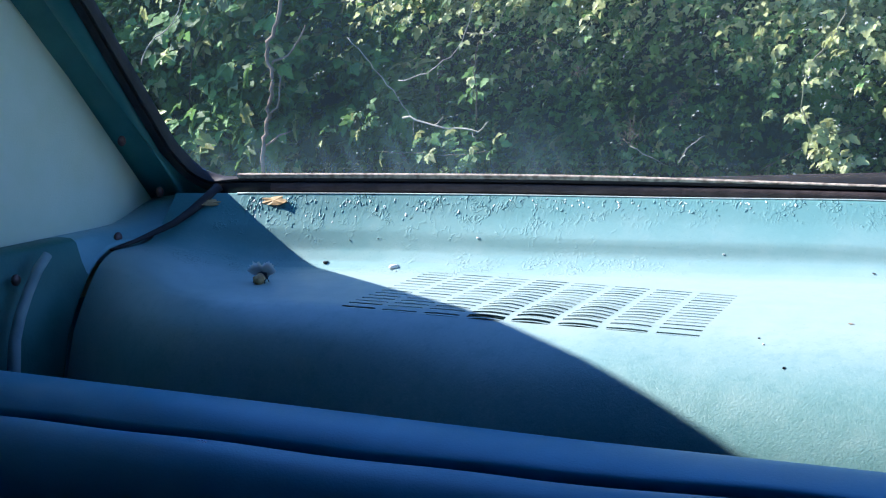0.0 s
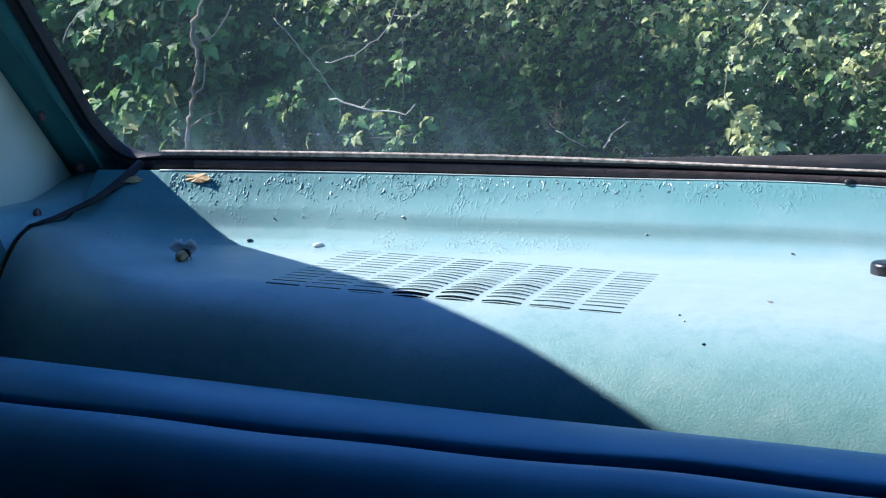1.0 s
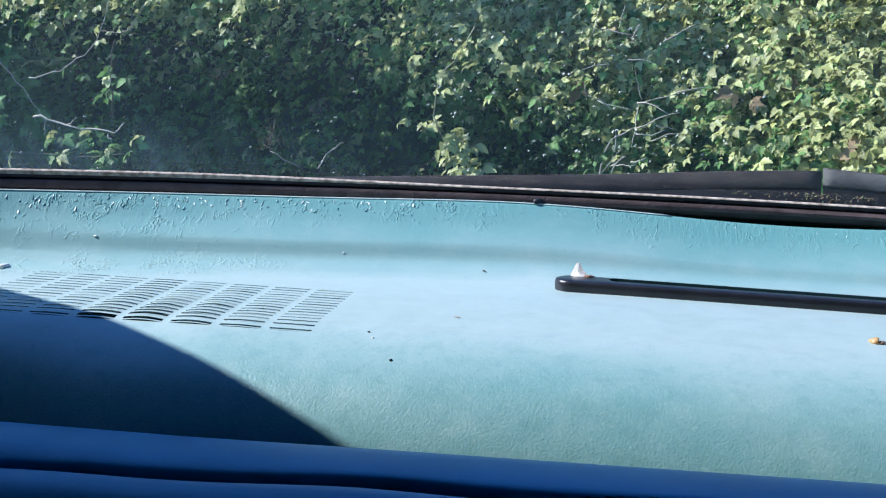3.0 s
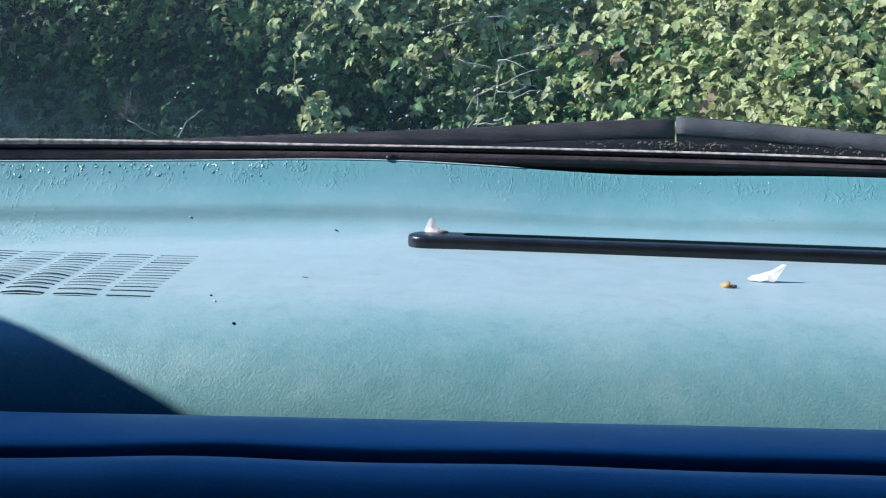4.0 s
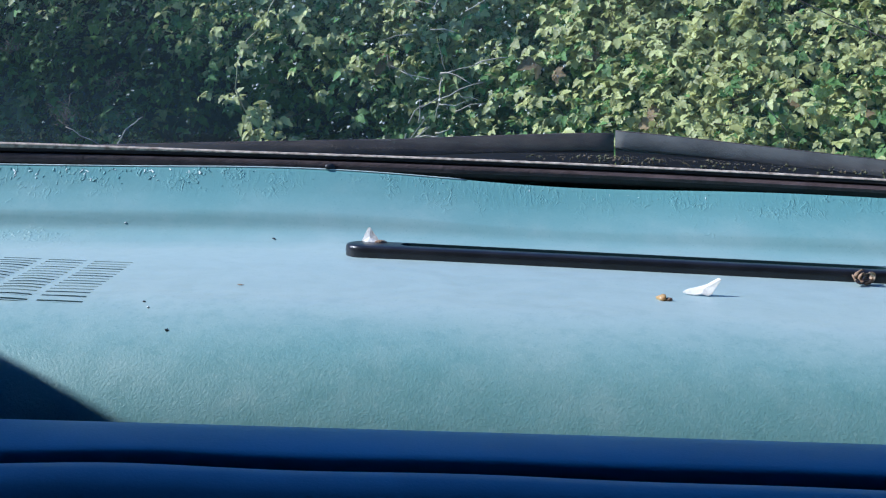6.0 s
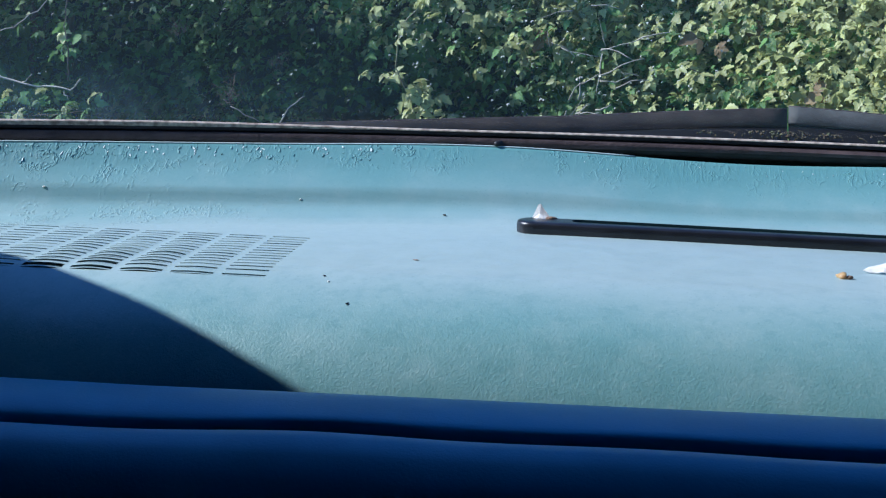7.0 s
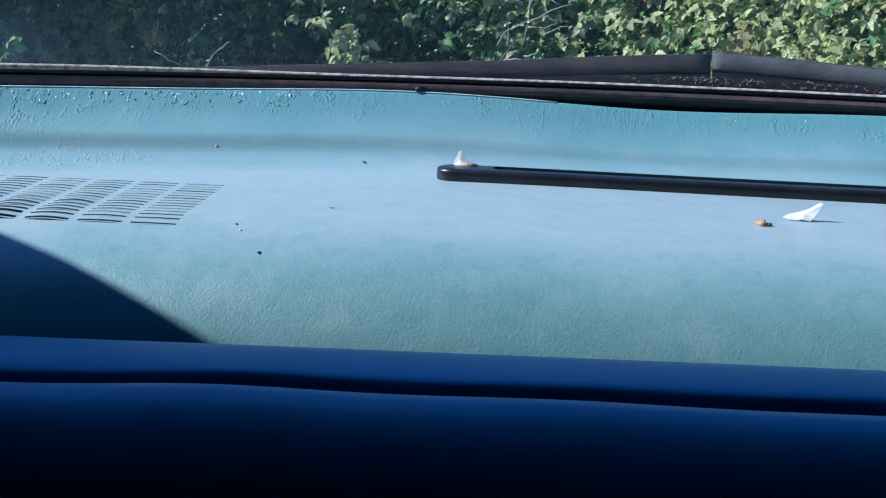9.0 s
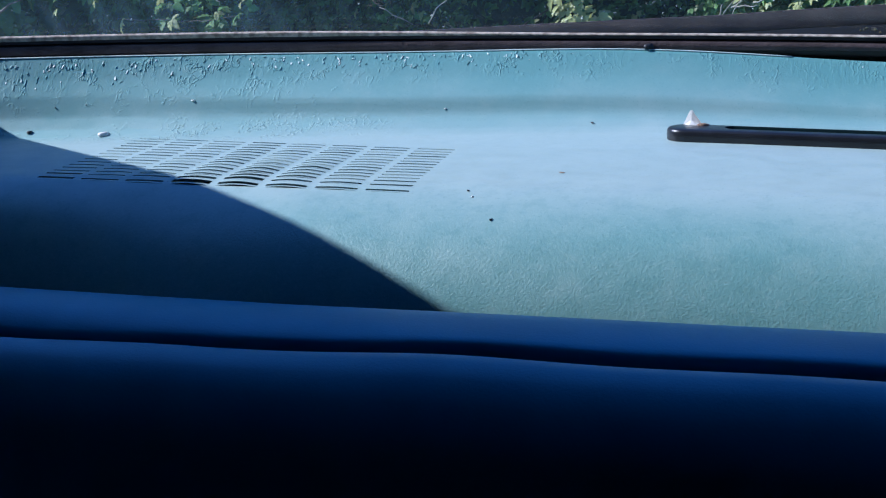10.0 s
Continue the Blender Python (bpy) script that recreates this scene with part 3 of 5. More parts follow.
def build_window():
    window = empty("window_1", "raked rear window in black rubber seal, dusty glass", "window", kind="structure")
    loop = window_loop()
    n = len(loop)
    mid = sum(loop, Vector()) / n
    path = []
    for i in range(n + 1):
        p, d = loop[i % n], (loop[(i + 1) % n] - loop[i - 1]).normalized()
        b = INWARD - d * INWARD.dot(d)
        b.normalize()
        a = d.cross(b)
        if a.dot(mid - p) < 0:
            a = -a
        if p.z < 0.075 and -0.62 < p.x < 0.88:
            k = smooth01((p.x + 0.62) / 0.03) * smooth01((0.88 - p.x) / 0.03)
            a = a.lerp(Vector((0, -0.10, 1)), k).normalized()
            b = (b.lerp(Vector((0, -1, -0.10)), k)).normalized()
        path.append((p, a, b))
    seal = [(0.0015, 0.0045), (0.0005, 0.0075), (-0.0012, 0.0078), (-0.0016, 0.0058), (-0.0024, 0.0056), (-0.0028, 0.0083), (-0.0060, 0.0092), (-0.0100, 0.0088),
            (-0.0125, 0.0065), (-0.0135, 0.0), (-0.0140, -0.003), (-0.003, -0.0035), (0.0002, -0.0025), (0.0008, -0.001), (0.0012, 0.002)]
    v, f = sweep(path, seal, caps=False)
    sharp(mesh_object("rubber_seal", v, f, RUBBER, window, "weathered black rubber window seal"), 50)
    low = [q for q in path if q[0].z < 0.075 and q[0].x > -0.6]
    low.sort(key=lambda q: q[0].x)
    strip = [(0.0021, 0.0052), (0.0020, 0.0070), (0.0013, 0.0078), (0.0008, 0.0076), (0.0007, 0.0056), (0.0012, 0.0050)]
    v, f = sweep(low, strip)
    # broader towards the corner, for the sun and dust on the seal there
    for i, q in enumerate(low):
        for j in (0, 1, 2, 5):
            v[i * 6 + j] = Vector(v[i * 6 + j]) + q[1] * (0.0024 * smooth01((-0.10 - q[0].x) / 0.25))
    sharp(mesh_object("seal_edge", v, f, RUBBER_PALE, window, "pale strip painted as the sunlit, dusty edge of the seal"), 20)
    face, n = [(-0.0030, 0.0088), (-0.0058, 0.0102), (-0.0088, 0.0100), (-0.0092, 0.0094), (-0.0090, 0.0078), (-0.0030, 0.0078)], 6
    spots = [q for q in low if q[0].x > -0.572]
    v, f = sweep(spots, face)
    for i, q in enumerate(spots):
        k = 1 - 0.30 * smooth01((q[0].x + 0.15) / 0.3)
        for j in range(n):
            v[i * n + j] = q[0] + q[1] * (-0.0030 + (face[j][0] + 0.0030) * k) + q[2] * face[j][1]
    sharp(mesh_object("filler_strip", v, f, RUBBER_GREY, window, "grey-brown filler strip in the seal"), 40)
    # pane
    rows, verts, faces = 14, [], []
    xs = np.linspace(-0.634, 0.894, 60)
    for x in xs:
        for j in range(rows):
            s = -0.004 + 0.334 * j / (rows - 1)
            xx = min(0.858, max(-0.598, x))
            # the curve of the lower edge fades towards the straight header
            flat = smooth01(s / 0.35)
            y = window_y(xx) * (1 - flat) + window_y(-0.598) * flat
            z = window_z(xx) * (1 - flat) + window_z(-0.598) * flat
            verts.append((x, y - RAKE * s, z + s))
    for i in range(len(xs) - 1):
        for j in range(rows - 1):
            a = i * rows + j
            faces.append((a, a + rows, a + rows + 1, a + 1))
    pane = mesh_object("pane", verts, faces, GLASS, window, "dusty clear rear window glass")
    pane.visible_shadow = False
    # outer lip of the rubber, sprung loose where its two ends meet
    def lip(spots, mat, label):
        px, pl = zip(*spots)
        rows = []
        for x in np.linspace(px[0], px[-1], 48):
            lift = float(np.interp(x, px, pl))
            p = Vector((x, window_y(x) + 0.012 + 0.018 * smooth01((lift + 0.008) / 0.012), window_z(x) + 0.0045 + lift))
            rows.append((p, Vector((0, 0.25, 0.97)), Vector((0, -0.97, 0.25))))
        prof = [(0.0066, 0.0006), (0.0058, 0.0014), (0.0, 0.0016), (-0.0052, 0.0022), (-0.0062, 0.0012), (-0.0060, -0.0012), (0.0055, -0.0008), (0.0067, -0.0002)]
        v, f = sweep(rows, prof)
        mesh_object("loose_lip", v, f, mat, window, label)
        # Paler strip along the top: the lip's highlight put into the colour.
        v, f = sweep(rows, [(0.0064, 0.0009), (0.0070, 0.0008), (0.0072, 0.0002), (0.0070, -0.0004), (0.0064, -0.0003)])
        mesh_object("lip_edge", v, f, RUBBER_GREY, window, "thin paler strip painted as the highlight along the outer lip")
        # Black sheet added to close the gap to the hedge and keep it dark.
        v, f = [], []
        for p, a, b in rows:
            x = p.x
            v += [p - a * 0.0055 - b * 0.0004, Vector((x, (p.y + window_y(x)) / 2 + 0.006, min(p.z - 0.006, window_z(x) + 0.003))), Vector((x, window_y(x) + 0.005, window_z(x) - 0.006))]
        for k in range(len(rows) - 1):
            for j in range(2):
                f.append((3 * k + j, 3 * k + 3 + j, 3 * k + 4 + j, 3 * k + 1 + j))
        mesh_object("gap_sheet", v, f, WELT, window, "black sheet put in for the dark gap between the seal and its outer lip")
    lip([(-0.45, -0.019), (-0.30, -0.0125), (-0.155, -0.0058), (-0.03, -0.0004), (0.03, 0.0038), (0.093, 0.0083), (0.1265, 0.0098)], RUBBER_LIP, "outer rubber lip sprung loose from the glass, its shade put into the colour")
    lip([(0.1275, 0.0119), (0.17, 0.0098), (0.217, 0.0067), (0.27, 0.0034), (0.324, 0.0003), (0.379, -0.0017), (0.47, -0.006)], RUBBER_SKYLIT, "grey outer rubber lip sprung loose from the glass, sky light put into its colour")
    # The thin end of this black tube stands in for the dark gap.
    v, f = tube([(-0.603, 0.845, 0.057), (-0.608, 0.834, 0.049), (-0.614, 0.820, 0.040), (-0.620, 0.806, 0.0325), (-0.628, 0.791, 0.027), (-0.634, 0.775, 0.0225), (-0.6365, 0.750, 0.0195)], 0.0046, 0.0012, 8)
    mesh_object("corner_seal", v, f, RUBBER, window, "black rubber tail at the seal's corner, drawn on as the dark gap beside the shelf")
    # moss, grit and bits of stalk gathered behind the lip
    rnd = random.Random(17)
    verts, faces = [], []
    for k in range(170):
        x = rnd.uniform(0.06, 0.42) if k < 140 else rnd.gauss(0.13, 0.012)
        p = Vector((x, window_y(x) + rnd.uniform(0.006, 0.016), window_z(x) + rnd.uniform(0.001, 0.006)))
        if rnd.random() < 0.10:
            d = Vector((rnd.gauss(0, 1), rnd.gauss(0, 0.4), rnd.gauss(0, 0.5))).normalized() * rnd.uniform(0.003, 0.010)
            v, f = tube([p, p + d * 0.5 + Vector((0, 0, 0.001)), p + d], 0.0006, 0.0003, 4)
        else:
            r = rnd.uniform(0.0007, 0.0019)
            v = [p + Vector(q) * r * rnd.uniform(0.7, 1.3) for q in ((1, 0, 0), (0, 1, 0), (-1, 0, 0), (0, -1, 0), (0, 0, 0.8), (0, 0, -0.8))]
            f = [(0, 1, 4), (1, 2, 4), (2, 3, 4), (3, 0, 4), (1, 0, 5), (2, 1, 5), (3, 2, 5), (0, 3, 5)]
        faces += [tuple(q + len(verts) for q in g) for g in f]
        verts += v
    tagged(mesh_object("moss", verts, faces, MOSS, window, "moss and grit gathered behind the loose lip", smooth=False), kind="stuff")
    return window


# ---- pillar, side trim, headliner ----
def build_side(sign):
    """Trim round the window's side: a painted moulding up the pillar, a ledge along the shelf, a pale liner panel."""
    flip = lambda x: X_MID + sign * (x - X_MID)
    thing = empty("pillar_trim", "teal painted metal trim round the window with rusty screws", "trim", kind="structure")
    yl, zl = window_y(-0.598), window_z(-0.598)
    # moulding up the pillar
    verts, faces = [], []
    prof = [(-0.640, 0.003), (-0.645, 0.010), (-0.653, 0.014), (-0.661, 0.013), (-0.667, 0.008), (-0.671, 0.0), (-0.676, -0.010), (-0.690, -0.016)]
    rows = [-0.045, -0.035, -0.022, -0.01, 0.0, 0.02, 0.05, 0.1, 0.15, 0.2, 0.25, 0.30, 0.36]
    for s in rows:
        for x, w in prof:
            spread = 0.028 * smooth01((0.16 - s) / 0.18) * min(1.0, max(0.0, (-0.645 - x) / 0.02)) + (0.024 * smooth01((0.03 - s) / 0.03) if x > -0.641 else 0.0)
            p = Vector((x + spread + 0.07 * s, yl - RAKE * s, zl + s)) + INWARD * w
            verts.append((flip(p.x), p.y, p.z))
    n = len(prof)
    for i in range(len(rows) - 1):
        for j in range(n - 1):
            faces.append((i * n + j, i * n + j + 1, (i + 1) * n + j + 1, (i + 1) * n + j))
    mesh_object("pillar_moulding", verts, faces, TRIM, thing)
    # outer post behind the moulding
    verts, faces = [], []
    rows = list(np.linspace(-0.08, 0.36, 12))
    prof = [(-0.642, 0.003), (-0.642, -0.004), (-0.712, -0.012), (-0.720, 0.030), (-0.690, 0.030)]
    for q in rows:
        for x, w in prof:
            w -= 0.021 * min(1.0, max(0.0, (0.25 - q) / 0.28)) if w > 0.02 else 0.0
            p = Vector((x + 0.07 * q * (1 if x > -0.68 else 0), yl - RAKE * q, zl + q)) + INWARD * w
            verts.append((flip(p.x), p.y, p.z))
    n = len(prof)
    for i in range(len(rows) - 1):
        for j in range(n):
            k = (j + 1) % n
            faces.append((i * n + j, i * n + k, (i + 1) * n + k, (i + 1) * n + j))
    mesh_object("pillar_post", verts, faces, TRIM, thing, smooth=False)
    # ledge along the end of the shelf
    verts, faces = [], []
    ys = list(np.linspace(0.40, 0.885, 40))
    for y in ys:
        lift, shift = 0.016 * smooth01((y - 0.79) / 0.07), 0.016 * smooth01((y - 0.785) / 0.06)
        edge = max(-0.2, shelf_z(-0.634, y)) if y < 0.72 else shelf_z(-0.634, min(y, 0.86))
        top = 0.0325 + lift
        edge = min(edge, top - 0.010)
        prof = [(-0.650, edge - 0.010), (-0.6385, edge + 0.0005), (-0.6365, edge + 0.0035), (-0.6385, edge + 0.0060), (-0.6420, 0.55 * edge + 0.45 * top), (-0.646, top - 0.0035), (-0.651, top - 0.0004), (-0.662, top), (-0.690, top - 0.003)]
        verts += [(flip(x + shift * (1 if x > -0.66 else 0.3)), y, z) for x, z in prof]
    n = len(prof)
    for i in range(len(ys) - 1):
        for j in range(n - 1):
            faces.append((i * n + j, i * n + j + 1, (i + 1) * n + j + 1, (i + 1) * n + j))
    # The strip is cut in two: shaded colour in front, skylit colour behind.
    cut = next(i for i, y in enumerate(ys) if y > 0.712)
    mesh_object("side_column", verts[:(cut + 1) * n], faces[:cut * (n - 1)], COLUMN, thing, "teal painted column below the ledge, its shade put into the colour")
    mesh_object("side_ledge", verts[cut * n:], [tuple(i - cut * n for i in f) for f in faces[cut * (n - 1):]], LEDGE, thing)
    # curved welt below the ledge
    welt = [Vector((flip(-0.633), y, z)) for y, z in ((0.679, 0.027), (0.668, 0.018), (0.657, 0.004), (0.648, -0.010), (0.641, -0.026), (0.637, -0.05), (0.635, -0.09))]
    v, f = tube(welt, 0.0035, 0.0050, 8)
    mesh_object("side_welt", v, f, BEAD, thing, "curved pale-edged bead on the side trim")
    for y, z, x in ((0.797, 0.098, -0.661), (0.838, 0.054, -0.660), (0.772, 0.0265, -0.6505), (0.660, 0.013, -0.648)):
        bm = bmesh.new()
        bmesh.ops.create_uvsphere(bm, u_segments=12, v_segments=6, radius=0.0042)
        bmesh.ops.scale(bm, vec=(0.6, 1, 1), verts=bm.verts)
        s = part("screw", bm, STEEL, thing, "rusty domed screw head")
        s.location = (flip(x) + sign * 0.008, y - 0.006, z)
    return thing


def build_cabin():
    """Plain, mostly unseen shell that closes the car and keeps light out: liner panels, roof, floor and bulkhead."""
    yl, zl = window_y(-0.598), window_z(-0.598)
    rear = lambda z: yl - RAKE * (z - zl) - 0.018
    header = zl + 0.324
    back = rear(header)
    crown = [(back + 0.02, header), (0.36, header + 0.012), (0.10, 0.45), (-1.70, 0.45)]
    for sign, nm in ((1, "wall_left"), (-1, "wall_right")):
        flip = lambda x: X_MID + sign * (x - X_MID)
        bm = bmesh.new()
        def slab(outline):
            rings = [[bm.verts.new((flip(x), y, z)) for y, z in outline] for x in (-0.675, -0.705)]
            for k in range(len(outline)):
                q = (k + 1) % len(outline)
                bm.faces.new((rings[0][k], rings[0][q], rings[1][q], rings[1][k]))
            bm.faces.new(rings[0])
            bm.faces.new(list(reversed(rings[1])))
        slab([(0.36, -0.02), (0.93, -0.02), (rear(0.02), 0.02), (rear(0.2), 0.2), (back, header), (0.36, header + 0.012)])
        # The unseen right side is made dark only to cut bounce light.
        w = part(nm, bm, LINER if sign > 0 else CLOTH, None, smooth=False)
        tagged(w, "side liner panel of the car, pale off-white on the left, dark on the unseen right", "wall", kind="structure")
        bm = bmesh.new()
        slab([(-1.70, -0.80), (1.36, -0.80), (1.36, -0.25), (0.93, -0.02), (0.36, -0.02), (0.36, header + 0.012), (0.10, 0.45), (-1.70, 0.45)])
        tagged(part("wall_" + ("door" if sign > 0 else "door_far"), bm, VINYL if sign > 0 else CLOTH, None, smooth=False), "dark car side without windows, closed to keep light out", "wall", kind="structure")
    bm = bmesh.new()
    rings = [[bm.verts.new((x, y, z + up)) for up in (0.0, 0.025) for y, z in (crown if up == 0.0 else crown[::-1])] for x in (-0.705, 0.965)]
    for k in range(len(rings[0])):
        q = (k + 1) % len(rings[0])
        bm.faces.new((rings[0][k], rings[0][q], rings[1][q], rings[1][k]))
    bm.faces.new(rings[0])
    bm.faces.new(rings[1][::-1])
    tagged(part("ceiling", bm, CLOTH, None, smooth=False), "unseen car roof lining, dark to cut bounce light", "ceiling", kind="structure")
    bm = bmesh.new()
    box(bm, -0.705, 0.965, -1.70, 1.36, -0.83, -0.80)
    tagged(part("floor", bm, WELT, None, smooth=False), "dark carpeted car floor", "floor", kind="structure")
    bm = bmesh.new()
    box(bm, -0.705, 0.965, -1.73, -1.70, -0.80, 0.475)
    tagged(part("wall_front", bm, VINYL, None, smooth=False), "unseen dark blue front wall, closed to keep light out of the car", "wall", kind="structure")
    # bodywork under the window outside, falling away to the rear
    verts, faces = [], []
    xs = np.linspace(-0.70, 0.96, 30)
    for x in xs:
        xx = min(0.86, max(-0.60, x))
        y, z = window_y(xx), window_z(xx)
        verts += [(x, y + 0.002, z - 0.012), (x, y + 0.04, z - 0.022), (x, 1.20, -0.06), (x, 1.37, -0.20), (x, 1.40, -0.8)]
    for i in range(len(xs) - 1):
        for j in range(4):
            faces.append((i * 5 + j, i * 5 + 5 + j, i * 5 + 6 + j, i * 5 + 1 + j))
    tagged(mesh_object("wall_rear", verts, faces, TRIM), "teal painted rear bodywork below the window", "bodywork", kind="structure")


# ---- seat back ----
def build_seat():
    seat = empty("seat_back", "dark blue vinyl seat back with padded top roll", "car seat")

    def along(x, *rises):
        return float(np.interp(x, (-0.6, -0.5, -0.4, -0.3, -0.2, -0.1, 0.0, 0.1, 0.2, 0.3, 0.4, 0.5), rises)) * 0.001

    def ripple(x):
        return 0.0015 * math.exp(-((x + 0.10) / 0.08) ** 2) + 0.0006 * smooth01((-0.12 - x) / 0.12) - 0.002 * smooth01((x - 0.05) / 0.15) + 0.0004 * math.sin(x * 47)

    def seam(x):
        return ripple(x) + along(x, -2.4, -1.6, -1.8, -2.9, -2.2, -0.4, -0.3, 0.1, 0.4, 0.4, 0.3, 0.2)

    def low_seam(x):
        return ripple(x) + along(x, 0.4, 1.0, 1.2, 0.4, 0.3, 1.6, 1.8, 2.0, 1.9, 1.3, 0.7, 0.2)

    def fall(x):
        return -0.0095 * (x + 0.05) + along(x, 2.4, 1.6, 0.9, -0.1, -0.8, -0.2, 0.1, 0.5, 0.6, 0.5, 0.3, 0.1)
    xs = np.linspace(-0.67, 0.93, 140)

    def strip(name, prof, mat, label, line=seam):
        """prof: (y, z, how far the point follows the seam rather than the roll's top)."""
        v, f = [], []
        for x in xs:
            v += [(x, y, z + (1 - k) * fall(x) + k * line(x)) for y, z, k in prof]
        n = len(prof)
        for i in range(len(xs) - 1):
            for j in range(n - 1):
                f.append((i * n + j, i * n + n + j, i * n + n + j + 1, i * n + j + 1))
        return mesh_object(name, v, f, mat, seat, label)
    # Out of view; added dark so less light bounces onto the shelf front.
    strip("unseen_back_panel", [(0.599, -0.15, 0), (0.597, -0.08, 0), (0.592, -0.055, 0), (0.585, -0.0415, 0)], BACKING, "unseen navy back of the seat, added to cut bounce light")
    strip("top_roll", [(0.585, -0.0415, 0), (0.578, -0.0357, 0), (0.570, -0.0333, 0), (0.561, -0.0322, 0), (0.550, -0.0321, 0.1),
                       (0.542, -0.0325, 0.3), (0.536, -0.0333, 0.7), (0.5325, -0.0342, 1), (0.5310, -0.0356, 1), (0.5315, -0.040, 1), (0.536, -0.048, 1)], VINYL, "padded blue vinyl roll along the top edge")
    strip("welt", [(0.537, -0.047, 1), (0.526, -0.0415, 1), (0.516, -0.0385, 1), (0.511, -0.0375, 1), (0.509, -0.042, 1)], WELT, "black welt sunk in the seam")
    strip("cushion", [(0.511, -0.050, 1), (0.510, -0.0400, 1), (0.5085, -0.0350, 1), (0.505, -0.0331, 1), (0.498, -0.0328, 0.8), (0.489, -0.0355, 0.5), (0.480, -0.043, 0.3), (0.471, -0.058, 0.1),
                      (0.462, -0.09, 0), (0.453, -0.14, 0), (0.440, -0.26, 0), (0.416, -0.50, 0)], VINYL, "dark blue vinyl back cushion", low_seam)
    return seat


# ---- defroster outlet ----
def build_outlet():
    xa, xb, y0, half = -0.0510, 0.322, 0.8385, 0.0118
    thing = empty("vent_bezel", "long black plastic vent bezel with a narrow slot", "vent")
    def ring(grow, height):
        pts = []
        r = half + grow
        for k in range(13):
            a = math.pi / 2 + math.pi * k / 12
            pts.append((xa + half + r * math.cos(a), y0 + r * math.sin(a), height))
        for k in range(13):
            a = -math.pi / 2 + math.pi * k / 12
            pts.append((xb - half + r * math.cos(a), y0 + r * math.sin(a), height))
        return pts
    def slot(x0, x1, hy, height):
        pts = []
        for k in range(13):
            a = math.pi / 2 + math.pi * k / 12
            pts.append((x0 + hy + hy * math.cos(a), y0 + 0.002 + hy * math.sin(a), height))
        for k in range(13):
            a = -math.pi / 2 + math.pi * k / 12
            pts.append((x1 - hy + hy * math.cos(a), y0 + 0.002 + hy * math.sin(a), height))
        return pts
    rings = [ring(0.0, -0.004), ring(0.0003, 0.0012), ring(0.0, 0.0040), ring(-0.0008, 0.0051), ring(-0.0028, 0.0056),
             slot(xa + 0.035, xb - 0.035, 0.0058, 0.0055), slot(xa + 0.0355, xb - 0.0355, 0.0054, 0.0046), slot(xa + 0.036, xb - 0.036, 0.0052, -0.006)]
    verts, faces, n = [], [], 26
    for rg in rings:
        for x, y, z in rg:
            verts.append((x, y, z + 0.0020 + sag(x)))
    for i in range(len(rings) - 1):
        for j in range(n):
            k = (j + 1) % n
            faces.append((i * n + j, i * n + k, (i + 1) * n + k, (i + 1) * n + j))
    sharp(mesh_object("bezel", verts[:6 * n], [f for f in faces if max(f) < 6 * n], PLASTIC, thing), 55)
    inner = [tuple(i - 5 * n for i in f) for f in faces if min(f) >= 5 * n]
    mesh_object("slot", verts[5 * n:], inner, VOID, thing, "narrow slot along the bezel, its shade put into the colour")
    return thing


# ---- crumbs, insects and leaves on the shelf ----
def lump(name, radius, mat, seed, squash=(1, 1, 0.6), rough=0.35, parent=None, label=""):
    bm = bmesh.new()
    bmesh.ops.create_icosphere(bm, subdivisions=2, radius=radius)
    for v in bm.verts:
        k = 1 + rough * (noise.noise(v.co / radius * 1.3 + Vector((seed, seed * 2.1, 0))) + 0.9 * noise.noise(v.co / radius * 3.1 + Vector((0, seed, seed))))
        v.co = Vector(a * b for a, b in zip(v.co * k, squash))
    return part(name, bm, mat, parent, label)


def on_shelf(ob, x, y, lift=0.0, turn=0.0):
    ob.location = (x, y, shelf_z(x, y) + lift)
    ob.rotation_euler = (0, 0, turn)
    return ob


def scrap(name, outline, fold, thick, mat, label, category):
    """A torn scrap: an outline of (x, y, z) fanned from its fold point, with thickness."""
    bm = bmesh.new()
    c = bm.verts.new(fold)
    ring = [bm.verts.new(p) for p in outline]
    for i in range(len(ring)):
        bm.faces.new((c, ring[i], ring[(i + 1) % len(ring)]))
    geom = bmesh.ops.extrude_face_region(bm, geom=bm.faces[:])
    for v in geom["geom"]:
        if isinstance(v, bmesh.types.BMVert):
            v.co += Vector((0, 0.25, 1)).normalized() * thick
    return tagged(part(name, bm, mat, None, smooth=False), label, category)


